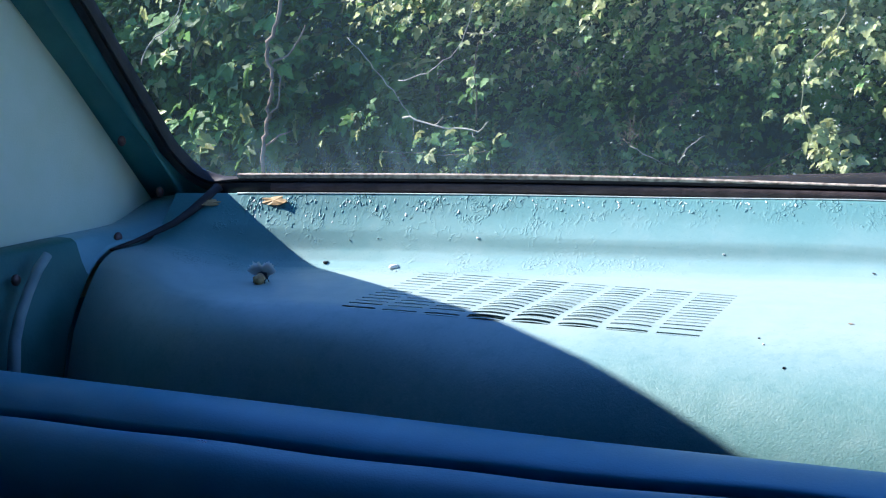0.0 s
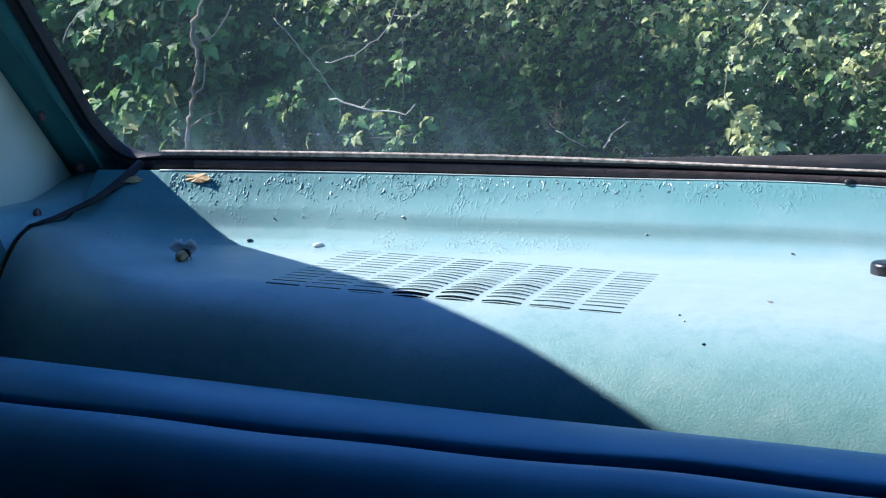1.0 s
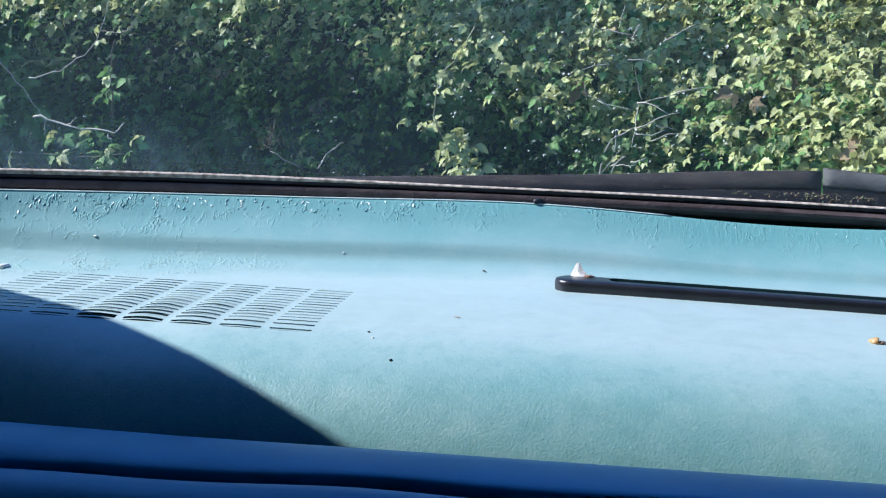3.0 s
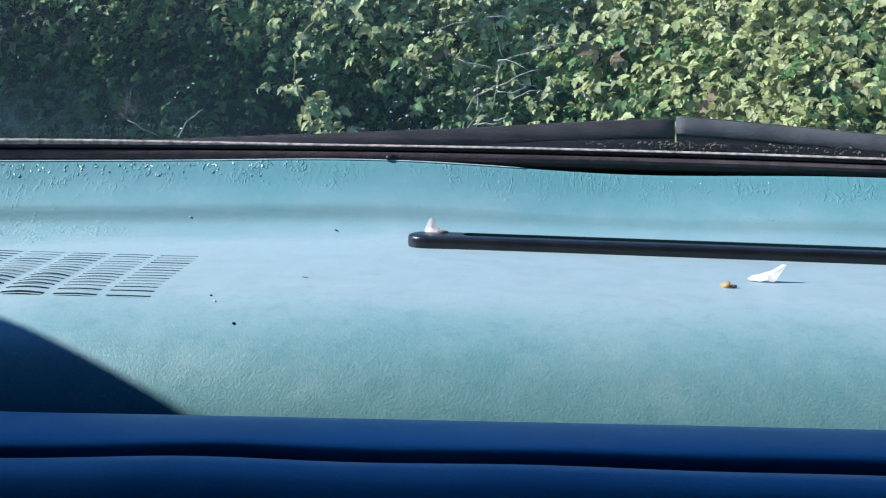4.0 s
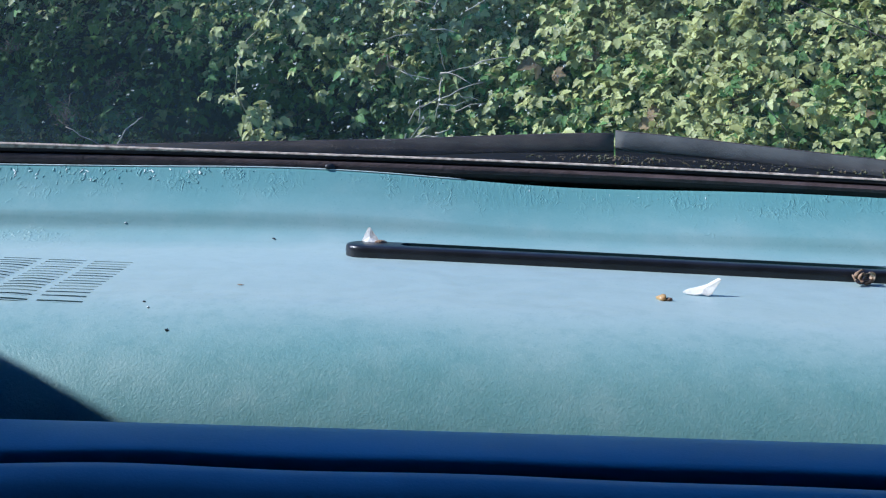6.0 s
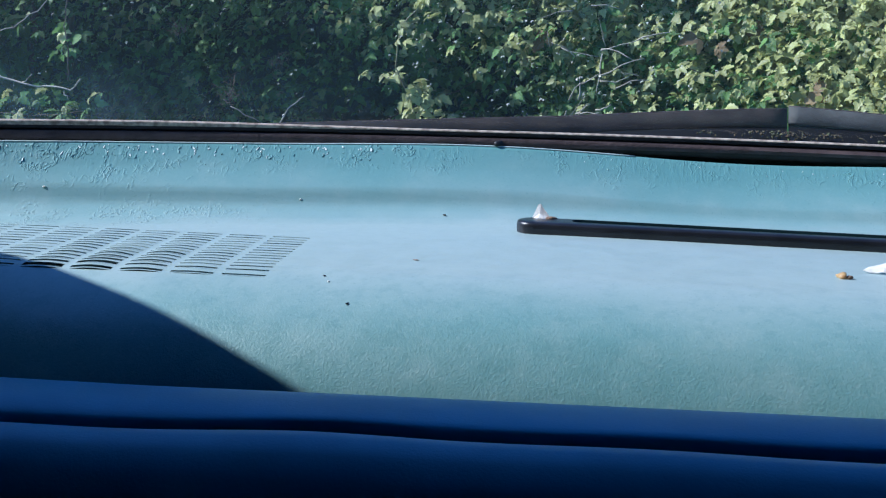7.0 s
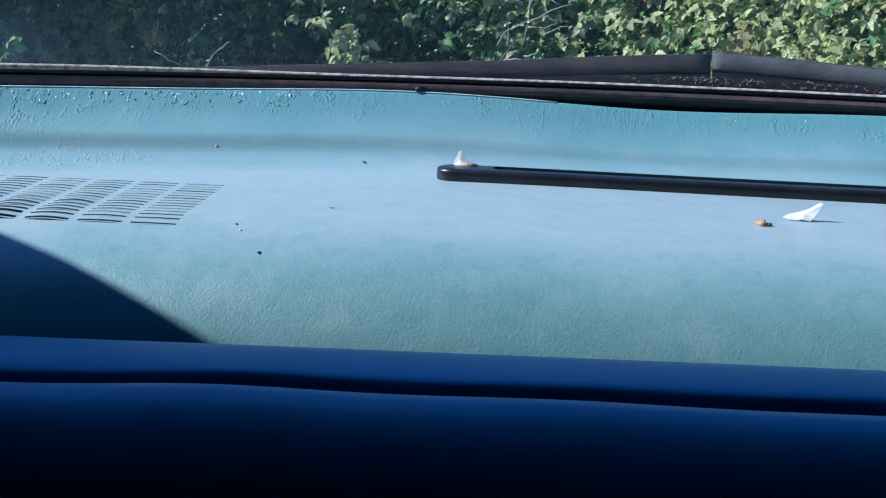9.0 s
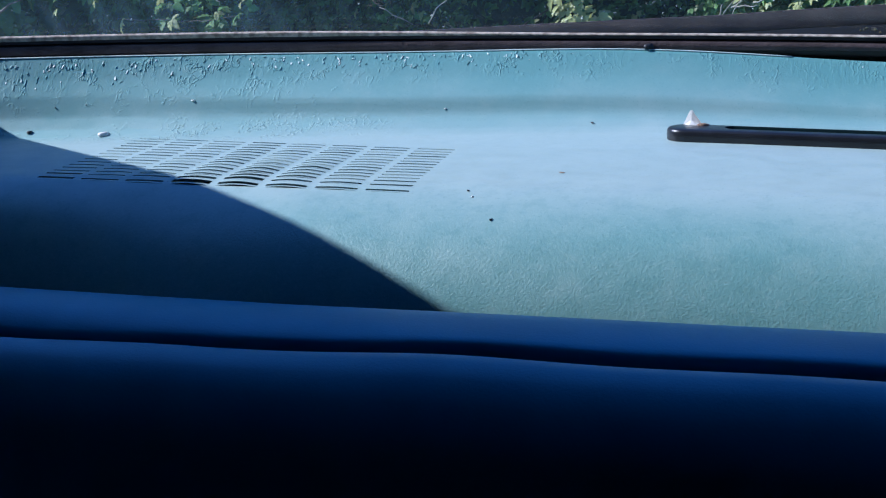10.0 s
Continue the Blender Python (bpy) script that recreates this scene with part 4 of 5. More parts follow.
def build_litter():
    # dead bee with fluffy wings
    bee = empty("dead_bee", "dried dead bee with pale fluffy wings on the shelf", "insect")
    lump("abdomen", 0.0048, AMBER, 3, (0.9, 1.3, 0.8), 0.3, bee, "dark banded abdomen").location = (0.0, -0.003, 0.0035)
    lump("thorax", 0.0040, BLACK, 4, (1, 1, 0.9), 0.3, bee, "black thorax").location = (0.001, 0.004, 0.0050)
    lump("head", 0.0024, BLACK, 5, (1, 1, 1), 0.2, bee).location = (0.001, 0.0095, 0.0050)
    rnd = random.Random(9)
    for s in (-1, 1):
        verts, faces = [], []
        for k in range(110):
            a = rnd.uniform(-0.25, 1.35) if s > 0 else math.pi - rnd.uniform(-0.25, 1.35)
            el = rnd.uniform(0.2, 1.1)
            d = Vector((math.cos(a) * math.cos(el), 0.4 * math.sin(a) * math.cos(el), math.sin(el)))
            p = Vector((s * 0.001, 0.002, 0.006))
            L = rnd.uniform(0.006, 0.011)
            side = d.cross(Vector((0, 1, 0))).normalized() * 0.0013
            b = len(verts)
            verts += [p - side, p + side, p + d * L * 0.6 + side * 1.5, p + d * L, p + d * L * 0.6 - side * 1.5]
            faces.append((b, b + 1, b + 2, b + 3, b + 4))
        mesh_object("wing", verts, faces, FUZZ, bee, "pale tattered wing", smooth=False)
    for k in range(6):
        a = k * 1.05 + 0.3
        v, f = tube([(0.002 * math.cos(a), 0.003 * math.sin(a), 0.004), (0.004 * math.cos(a), 0.004 * math.sin(a), 0.005), (0.0056 * math.cos(a), 0.006 * math.sin(a), 0.0003)], 0.0005, 0.0003, 4)
        mesh_object("leg", v, f, BLACK, bee)
    on_shelf(bee, -0.505, 0.752, 0.0, 0.25)

    def crumb(x, y, r, mat, seed, label, squash=(1.3, 0.8, 0.6), name="crumb"):
        r *= 0.55 if mat is BLACK and name == "crumb" else 0.72
        ob = tagged(lump(name, r, mat, seed, squash), label, "debris", "crumbs on the shelf" if name == "crumb" else "")
        return on_shelf(ob, x, y, r * 0.4, seed)
    crumb(-0.497, 0.828, 0.0025, BLACK, 1.1, "black curled dead insect on the painted shelf", name="dead_insect")
    crumb(-0.485, 0.845, 0.0013, BLACK, 2.2, "tiny black crumb on the shelf")
    crumb(-0.463, 0.850, 0.0009, BLACK, 2.9, "tiny black crumb on the shelf")
    crumb(-0.137, 0.683, 0.0011, BLACK, 3.1, "tiny dark crumb on the shelf")
    crumb(-0.118, 0.6555, 0.0016, BLACK, 4.2, "small black seed on the shelf front")
    crumb(-0.104, 0.873, 0.0024, BLACK, 5.3, "flat dark insect husk on the shelf", (1.6, 0.6, 0.35))
    crumb(-0.095, 0.725, 0.0016, BROWN, 6.1, "faint brown speck on the shelf", (1.6, 0.6, 0.2))
    crumb(-0.385, 0.862, 0.0014, WHITE, 6.6, "tiny white speck on the shelf")
    crumb(-0.205, 0.878, 0.0011, WHITE, 7.2, "tiny white speck on the shelf")
    crumb(-0.133, 0.676, 0.0009, WHITE, 7.9, "tiny white speck on the shelf")
    crumb(-0.439, 0.829, 0.0054, WHITE, 7.4, "small white curled husk on the shelf", (1.2, 0.7, 0.45), name="husk")
    crumb(0.138, 0.738, 0.0044, AMBER, 8.5, "amber seed husk casting a short shadow on the shelf", (1.2, 0.75, 0.6), name="seed_husk")
    crumb(0.1418, 0.7365, 0.0026, BROWN, 3.5, "brown tip of a seed husk", (1.2, 0.8, 0.6), name="seed_husk")
    # crumpled leaf against the bezel: curled strips, brown and cream by turns
    curl = empty("crumpled_leaf", "brown and cream crumpled dead leaf against the vent bezel", "leaf")
    lrnd = random.Random(31)
    for k in range(9):
        a0, tilt, r = lrnd.uniform(0, 6.3), lrnd.uniform(-0.6, 0.6), lrnd.uniform(0.0030, 0.0055)
        cx, cy = lrnd.uniform(-0.0042, 0.0042), lrnd.uniform(-0.003, 0.003)
        wide, rows = lrnd.uniform(0.0012, 0.0026), []
        for q in range(9):
            a = a0 + q * lrnd.uniform(0.28, 0.36)
            rr = r * (1 - 0.04 * q) * lrnd.uniform(0.9, 1.1)
            p = Vector((cx + rr * math.cos(a), cy + tilt * rr * math.sin(a) * 0.6, 0.0052 + 0.85 * rr * math.sin(a)))
            rows.append((p, Vector((0.25 * tilt, 1, tilt)) * wide, Vector((math.cos(a), 0, math.sin(a))) * 0.0003))
        v, f = sweep(rows, [(-1, 0), (0, 1), (1, 0), (0, -1)])
        mesh_object("curl", v, f, BROWN if k % 2 else CREAM, curl)
    on_shelf(curl, 0.267, 0.817, 0.0002, 0.3)
    ob = crumb(-0.075, 0.936, 0.0036, BLACK, 10.1, "dead fly under the window seal", (1.5, 0.9, 0.8), name="dead_fly")
    ob.location.z += 0.001
    ob = scrap("paper_scrap", [(-0.0135, 0.001, 0.0016), (-0.010, 0.003, 0.0032), (-0.003, 0.004, 0.0046), (0.004, 0.004, 0.0068), (0.0105, 0.003, 0.0112), (0.0125, 0.001, 0.0108),
                               (0.0095, 0.0, 0.0060), (0.006, -0.002, 0.0008), (0.004, -0.003, 0.0), (-0.001, -0.0025, 0.0012), (-0.005, -0.002, 0.0004), (-0.009, -0.001, 0.0006)],
               (0.001, 0.001, 0.004), 0.0006, WHITE, "torn white paper scrap with a raised corner", "paper scrap")
    on_shelf(ob, 0.163, 0.757, 0.0002, 0.0).scale = (0.82, 0.82, 0.82)
    ob = scrap("paper_scrap", [(-0.0062, 0.0, 0.0), (-0.004, 0.002, 0.0055), (-0.0015, 0.003, 0.0112), (0.0005, 0.003, 0.0118), (0.0030, 0.002, 0.0075), (0.0058, 0.001, 0.0040),
                               (0.0080, 0.0, 0.0005), (0.004, -0.003, 0.0), (-0.002, -0.003, 0.0002)],
               (0.0, 0.0005, 0.004), 0.0006, WHITE, "white peaked scrap resting on the end of the vent bezel", "paper scrap")
    on_shelf(ob, -0.037, 0.846, 0.0065, 0.0).scale = (0.85, 0.85, 0.8)
    ob = tagged(lump("leaf_scrap", 0.0028, BROWN, 12.3, (1.4, 0.7, 0.5)), "brown scrap on the end of the vent bezel", "debris")
    on_shelf(ob, -0.030, 0.845, 0.0075, 0.2)

    # bit of fluff on the seat back
    verts, faces = [], []
    for k in range(9):
        a = k * 0.7
        v, f = tube([(0.0012 * math.cos(a), 0.0012 * math.sin(a), 0.0004), (0.0030 * math.cos(a + 0.5), 0.0018 * math.sin(a), 0.0022), (0.0048 * math.cos(a + 0.9), 0.0020 * math.sin(a + 0.6), 0.0006)], 0.0003, 0.0002, 4)
        faces += [tuple(i + len(verts) for i in q) for q in f]
        verts += v
    lint = tagged(mesh_object("lint", verts, faces, FUZZ), "small pale bit of fluff on the seat back", "lint")
    lint.location = (-0.3745, 0.4997, -0.0325)

    # dead leaves caught in the corner
    def dead_leaf(x, y, size, turn, seed):
        rnd = random.Random(seed)
        bm = bmesh.new()
        c = bm.verts.new((0, 0, 0.001))
        ring = []
        for k in range(18):
            a = 2 * math.pi * k / 18
            r = size * (0.82 + 0.18 * abs(math.cos(2.5 * a))) * rnd.uniform(0.8, 1.15)
            ring.append(bm.verts.new((r * math.cos(a), r * 0.34 * math.sin(a), rnd.uniform(0.0, 0.0014))))
        for i in range(18):
            bm.faces.new((c, ring[i], ring[(i + 1) % 18]))
        geom = bmesh.ops.extrude_face_region(bm, geom=bm.faces[:])
        for v in geom["geom"]:
            if isinstance(v, bmesh.types.BMVert):
                v.co.z += 0.0005
        ob = tagged(part("dead_leaf", bm, YELLOW, None, smooth=False), "dry yellow leaf caught at the window seal", "leaf", "dead leaves at the window seal")
        slope = math.atan2(shelf_z(x, y + 0.003) - shelf_z(x, y - 0.003), 0.006)
        ob.location, ob.rotation_euler = (x, y, shelf_z(x, y) + 0.0004), (slope, 0, turn)
    dead_leaf(-0.553, 0.848, 0.012, 0.1, 4)
    dead_leaf(-0.603, 0.832, 0.010, 0.6, 8)


# ---- hedge outside ----
def hedge_face(x, z):
    """Depth of the leafy face, and how far the spot lies in the dark hollow."""
    n = noise.noise(Vector((x * 1.9, z * 2.4, 3.1))) * 0.12 + noise.noise(Vector((x * 6, z * 6.5, 7.7))) * 0.07 + noise.noise(Vector((x * 13, z * 14, 2.2))) * 0.03
    lip = 0.25 - 0.15 * smooth01((x + 0.75) / 0.5)
    front = max(1.52, 2.24 - 0.45 * max(0.0, x + 1.0)) + n * (1 - 0.5 * smooth01((x + 0.4) / 0.4))
    front += 0.95 * max(0.0, z + 0.03) * smooth01((x + 0.75) / 0.5) + 0.3 * max(0.0, z - 0.24)
    hollow = smooth01((x + 1.38) / 0.22) * smooth01((0.03 - x) / 0.22) * smooth01((lip - z) / 0.10)
    hollow = max(hollow, 0.8 * smooth01((x + 1.46) / 0.08) * smooth01((-1.20 - x) / 0.10))
    y = front * (1 - hollow) + (2.54 + n) * hollow
    return y, hollow


def leaf_template():
    """A pointed oval leaflet folded along its midrib and drooping to the tip, 1 long, in the xy plane."""
    mid = [(0, 0, 0), (0.5, 0, -0.07), (1.0, 0, -0.26)]
    side = [(0.02, 0.16, 0.03), (0.22, 0.40, 0.07), (0.34, 0.30, 0.02), (0.56, 0.36, 0.02), (0.66, 0.21, -0.08), (0.86, 0.17, -0.12)]
    verts = mid + side + [(x, -y, z) for x, y, z in side]
    faces = []
    for o, flip in ((3, False), (9, True)):
        strip = [(0, o, o + 1, 1), (1, o + 1, o + 2), (1, o + 2, o + 3), (1, o + 3, o + 4), (1, o + 4, o + 5, 2)]
        faces += [tuple(reversed(q)) if flip else q for q in strip]
    return np.array(verts), faces


def leaves_mesh(name, spots, mat, parent, label, rnd, flat=0.85):
    """Sprays of three to five leaflets at the given spots (position, size); flat: how far they spread level."""
    tv, tf = leaf_template()
    allv, allf, base = [], [], 0
    for p, size in spots:
        up = Vector((rnd.gauss(-0.38, 0.42), rnd.gauss(-0.42, 0.40), rnd.gauss(flat, 0.30))).normalized()
        ahead = Vector((rnd.gauss(0, 1), rnd.gauss(-0.7, 0.7), rnd.gauss(-0.35, 0.4)))
        ahead = (ahead - up * ahead.dot(up)).normalized()
        for k, turn in enumerate((0.0, 1.05, -1.05, 1.9, -1.9)):
            if k > 2 and rnd.random() < 0.6 or k and rnd.random() < 0.12:
                continue
            turn += rnd.gauss(0, 0.15)
            a = math.cos(turn) * ahead + math.sin(turn) * up.cross(ahead)
            droop = (a - up * rnd.uniform(-0.1, 0.45)).normalized()
            nrm = (up - droop * up.dot(droop)).normalized()
            s = nrm.cross(droop)
            L = size * (1.0 if k == 0 else 0.82 if k < 3 else 0.6) * rnd.uniform(0.8, 1.2)
            m = np.array([droop * L, s * L * rnd.uniform(0.8, 1.1), nrm * L * rnd.uniform(0.5, 1.6)])
            allv.append(tv @ m + np.array(p + a * size * (0.14 if k < 3 else 0.05)))
            allf += [tuple(i + base for i in q) for q in tf]
            base += len(tv)
    v = np.concatenate(allv)
    me = bpy.data.meshes.new(name)
    me.from_pydata(v.tolist(), [], allf)
    me.materials.append(mat)
    me.polygons.foreach_set("use_smooth", [True] * len(me.polygons))
    me.update()
    ob = new(name, me)
    ob.parent = parent
    return tagged(ob, label, kind="stuff")


CAMERA_EYE = Vector((0.03, 0.0, 0.148))


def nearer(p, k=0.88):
    """Draws a spot of the hedge towards the camera, so that it keeps its place in the view."""
    return CAMERA_EYE + (Vector(p) - CAMERA_EYE) * k


def build_hedge():
    hedge = empty("bramble_hedge", "tall tangled bramble hedge with sunlit green leaves", "hedge", kind="stuff")
    rnd = random.Random(42)
    green, pale, dry, bits = [], [], [], []

    def spray(x, z, depth, tilt, count, big, lit):
        """A leafy shoot that starts inside the hedge and leans out of it; the last number is the share in the paler,
        sunlit colour.
        """
        y, hollow = hedge_face(x, z)
        p = Vector((x, y + depth, z))
        d = Vector((rnd.gauss(-0.1, 0.6), rnd.gauss(-0.6, 0.35), rnd.gauss(tilt, 0.5))).normalized()
        for q in range(count):
            f = q / count
            at = p + d * (0.15 * min(big, 0.8) * f) + Vector((rnd.gauss(0, 0.020), rnd.gauss(0, 0.018), rnd.gauss(0, 0.016) - 0.05 * f * f))
            size = rnd.uniform(0.017, 0.031) * big * (1.1 - 0.4 * f)
            (pale if rnd.random() < lit else green).append((at, size))

    # the face, densest in the sun; shoots thin out in the hollow
    for k in range(9200):
        x, z = (rnd.uniform(-2.0, 0.95) if k < 5000 else rnd.uniform(-0.2, 0.9)), rnd.uniform(-0.19, 0.35)
        y, hollow = hedge_face(x, z)
        if rnd.random() < 0.66 * hollow:
            continue
        clump = noise.noise(Vector((x * 5.5, z * 6.5, 9.2))) - 0.22 * smooth01((x + 0.75) / 0.2) * smooth01((0.02 - x) / 0.1)
        if clump < -0.05 and rnd.random() < 0.7:
            continue
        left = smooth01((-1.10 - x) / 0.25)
        # More of the paler colour where the sun is meant to fall.
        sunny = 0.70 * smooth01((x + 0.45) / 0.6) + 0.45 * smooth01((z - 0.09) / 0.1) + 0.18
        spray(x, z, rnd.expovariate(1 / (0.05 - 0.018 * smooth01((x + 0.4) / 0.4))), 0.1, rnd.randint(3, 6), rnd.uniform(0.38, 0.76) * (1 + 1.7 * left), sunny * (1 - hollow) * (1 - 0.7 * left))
    # shaded leaves further in, seen through the gaps
    for k in range(1900):
        x, z = rnd.uniform(-2.0, 0.95), rnd.uniform(-0.19, 0.35)
        spray(x, z, rnd.uniform(0.08, 0.28), 0.2, rnd.randint(3, 5), rnd.uniform(0.6, 1.1), 0.08)
    for k in range(2200):
        x, z = rnd.uniform(-0.1, 0.9), rnd.uniform(-0.17, 0.36)
        spray(x, z, rnd.uniform(0.03, 0.10), 0.1, rnd.randint(3, 5), rnd.uniform(0.4, 0.8), 0.45)
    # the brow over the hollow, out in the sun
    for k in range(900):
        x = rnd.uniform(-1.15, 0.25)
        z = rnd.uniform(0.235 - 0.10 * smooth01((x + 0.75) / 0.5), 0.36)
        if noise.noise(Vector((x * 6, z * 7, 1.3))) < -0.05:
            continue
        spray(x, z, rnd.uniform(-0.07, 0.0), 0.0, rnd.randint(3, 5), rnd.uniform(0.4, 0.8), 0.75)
    # the rest of the hedge, beside and below the window
    for k in range(520):
        x, z = rnd.choice((rnd.uniform(-3.2, -1.9), rnd.uniform(0.85, 2.2))), rnd.uniform(-0.35, 0.45)
        spray(x, z, rnd.uniform(0.0, 0.2), 0.1, 5, rnd.uniform(1.2, 1.9), 0.3)
    # the tall back of the hedge, and unseen boughs added to shade the hollow
    for k in range(500):
        x, z = rnd.uniform(-3.0, 2.2), rnd.uniform(0.42, 1.15)
        spray(x, z, rnd.uniform(0.25, 0.55), 0.1, 5, rnd.uniform(1.5, 2.2), 0.3)
    for k in range(1300):
        thin = k > 860
        x = rnd.uniform(-2.75, -2.05) if thin else rnd.uniform(-2.15, -1.30)
        at = Vector((x, rnd.uniform(2.32, 3.10), 0.66 + 0.28 * rnd.random()))
        if thin and k % 2:
            at.y -= 0.25
        if noise.noise(Vector((at.x * 6, at.y * 6, 4.4))) < (0.05 if thin else -0.05):
            continue
        green.append((at, rnd.uniform(0.040, 0.068)))
    # More unseen leaves overhead, placed by where their shadow lands.
    for k in range(430):
        at = Vector((rnd.uniform(-1.02, -0.70), rnd.uniform(1.86, 2.12), 0.70 + 0.22 * rnd.random()))
        if noise.noise(Vector((at.x * 8, at.y * 8, 2.4))) > 0.0:
            green.append((at, rnd.uniform(0.032, 0.052)))
    for k in range(90):
        x = rnd.uniform(-1.36, -1.24)
        at = Vector((x, 2.02 + 0.55 * rnd.random(), 0.70 + 0.22 * rnd.random()))
        if noise.noise(Vector((at.x * 7, at.y * 7, 6.4))) > -0.16:
            green.append((at, rnd.uniform(0.038, 0.062)))
    for k in range(420):
        x, z = rnd.uniform(-3.0, 2.2), rnd.uniform(-0.95, -0.30)
        spray(x, z, rnd.uniform(0.0, 0.2), 0.1, 5, rnd.uniform(1.3, 2.0), 0.2)
    # tiny near-white flakes before the hollow, added as glints of sun on leaves
    for k in range(950):
        x, z = (rnd.uniform(-1.25, 0.12) if k < 450 else rnd.uniform(-0.34, 0.10)), rnd.uniform(-0.10, 0.24)
        at = Vector((x, min(1.90, 2.10 - 0.45 * (x + 1.0)) - rnd.uniform(0.0, 0.06), z))
        bits.append((at, rnd.choice((0.001, 0.001, 0.0015, 0.002, 0.003))))
    # leafy sprays inside the hollow, low by the bare branch and up its sides
    for cx, cz, wx, wz, count in ((-0.96, -0.01, 0.09, 0.03, 34), (-1.13, 0.04, 0.05, 0.03, 14), (-0.91, 0.10, 0.02, 0.04, 12), (-1.46, 0.03, 0.08, 0.06, 16), (-1.52, 0.20, 0.08, 0.06, 16), (-1.66, 0.0, 0.12, 0.05, 34)):
        for q in range(count):
            at = Vector((cx + rnd.gauss(0, wx * 0.6), 2.01 + rnd.gauss(0, 0.03), cz + rnd.gauss(0, wz * 0.6)))
            (pale if rnd.random() < (0.7 if cx < -1.6 else 0.2) else green).append((at, rnd.uniform(0.010, 0.024) * (1.9 if cx < -1.3 else 1.0)))
    # withered leaves among the green ones
    for cx, cz, wx, wz, count in ((-0.165, 0.15, 0.025, 0.03, 6), (0.10, 0.12, 0.05, 0.02, 4), (0.33, 0.06, 0.05, 0.03, 4)):
        for q in range(count):
            x, z = cx + rnd.gauss(0, wx), cz + rnd.gauss(0, wz)
            dry.append((Vector((x, hedge_face(x, z)[0] - rnd.uniform(0.0, 0.05), z)), rnd.uniform(0.014, 0.026)))
    # leaves that hide the sapling from the camera are dropped further down
    # and the face draws back into the shade of the added boughs
    for group in (green, pale):
        for k, (at, size) in enumerate(group):
            over = at.x - 1.13 * (0.8 - at.z)
            if at.z < rnd.uniform(0.13, 0.24) and -1.40 < over < -0.81 and at.y < 1.94:
                if at.x > -0.26 and rnd.random() < 0.15:
                    group[k] = (at, size * 0.65)
                else:
                    at.y = rnd.uniform(1.98, 2.20)

    # Tests whether a leaf lies off the camera's line to the sapling.
    def clear(at):
        return at.y > 1.97 or abs(0.03 + (at.x - 0.03) * 1.95 / at.y + 1.28) > 0.035 or at.z > 0.5
    green = [q for q in green if clear(q[0])]
    pale = [q for q in pale if clear(q[0])] + [(Vector((-0.395, 1.87, 0.050)), 0.013), (Vector((-0.385, 1.87, 0.052)), 0.011)]
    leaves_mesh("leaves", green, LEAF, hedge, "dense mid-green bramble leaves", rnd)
    leaves_mesh("leaves", pale, LEAF_PALE, hedge, "pale yellow-green bramble leaves, sunlight put into their colour", rnd)
    leaves_mesh("leaf_glints", bits, LEAF_GLINT, hedge, "tiny pale flakes standing in for sun glints on leaves", rnd)
    leaves_mesh("withered_leaves", dry, LEAF_DRY, hedge, "buff withered bramble leaves", rnd, 0.3)
    # stems and twigs inside the hedge
    verts, faces = [], []
    for k in range(90):
        x, z = rnd.uniform(-2.2, 1.2), rnd.uniform(-0.4, 0.4)
        y, hollow = hedge_face(x, z)
        p = Vector((x, y + rnd.uniform(-0.03, 0.20), z))
        d = Vector((rnd.gauss(0, 0.8), rnd.gauss(-0.1, 0.4), rnd.gauss(0.4, 0.7))).normalized()
        pts = [p]
        for i in range(5):
            d = (d + Vector((rnd.gauss(0, 0.22), rnd.gauss(0, 0.15), rnd.gauss(-0.05, 0.2)))).normalized()
            pts.append(pts[-1] + d * rnd.uniform(0.03, 0.08))
        r = rnd.uniform(0.0006, 0.0016)
        v, f = tube(pts, r, r * 0.5, 5)
        faces += [tuple(i + len(verts) for i in q) for q in f]
        verts += v
    # unseen boughs that carry the leaves added for shade
    for k in range(16):
        x = -2.5 + 0.085 * k
        pts = [Vector((x - 0.1, 2.75, -0.6)), Vector((x, 2.72, 0.2)), Vector((x + 0.05, 2.62, 0.55)), Vector((x + rnd.uniform(-0.1, 0.1), 2.5, 0.76)), Vector((x + rnd.uniform(-0.15, 0.15), 2.33, 0.80))]
        v, f = tube(pts, 0.010, 0.003, 6)
        faces += [tuple(i + len(verts) for i in q) for q in f]
        verts += v
    tagged(mesh_object("stems", verts, faces, BARK, hedge, "thin brown bramble stems"), kind="stuff")
    # near-black sheet behind the leaves: shade of the hedge's depth in the colour
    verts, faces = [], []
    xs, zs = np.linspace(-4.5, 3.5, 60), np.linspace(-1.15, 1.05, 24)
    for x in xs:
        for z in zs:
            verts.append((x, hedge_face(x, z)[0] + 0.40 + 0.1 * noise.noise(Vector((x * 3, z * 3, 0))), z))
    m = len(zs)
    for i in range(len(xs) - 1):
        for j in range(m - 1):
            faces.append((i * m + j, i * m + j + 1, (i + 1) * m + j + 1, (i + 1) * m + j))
    mesh_object("shade_backing", verts, faces, HEDGE_SHADE, hedge, "near-black sheet standing in for the shaded depth of the hedge")

    def crooked(pts, wob, lrnd):
        """The line through the points, smoothed and broken into small uneven bends."""
        p = [Vector(q) for q in pts]
        out = []
        for i in range(len(p) - 1):
            a, b, c, d = p[max(0, i - 1)], p[i], p[i + 1], p[min(len(p) - 1, i + 2)]
            steps = max(2, int((c - b).length / 0.012))
            for k in range(steps):
                u = k / steps
                q = 0.5 * ((2 * b) + (c - a) * u + (2 * a - 5 * b + 4 * c - d) * u * u + (3 * b - a - 3 * c + d) * u ** 3)
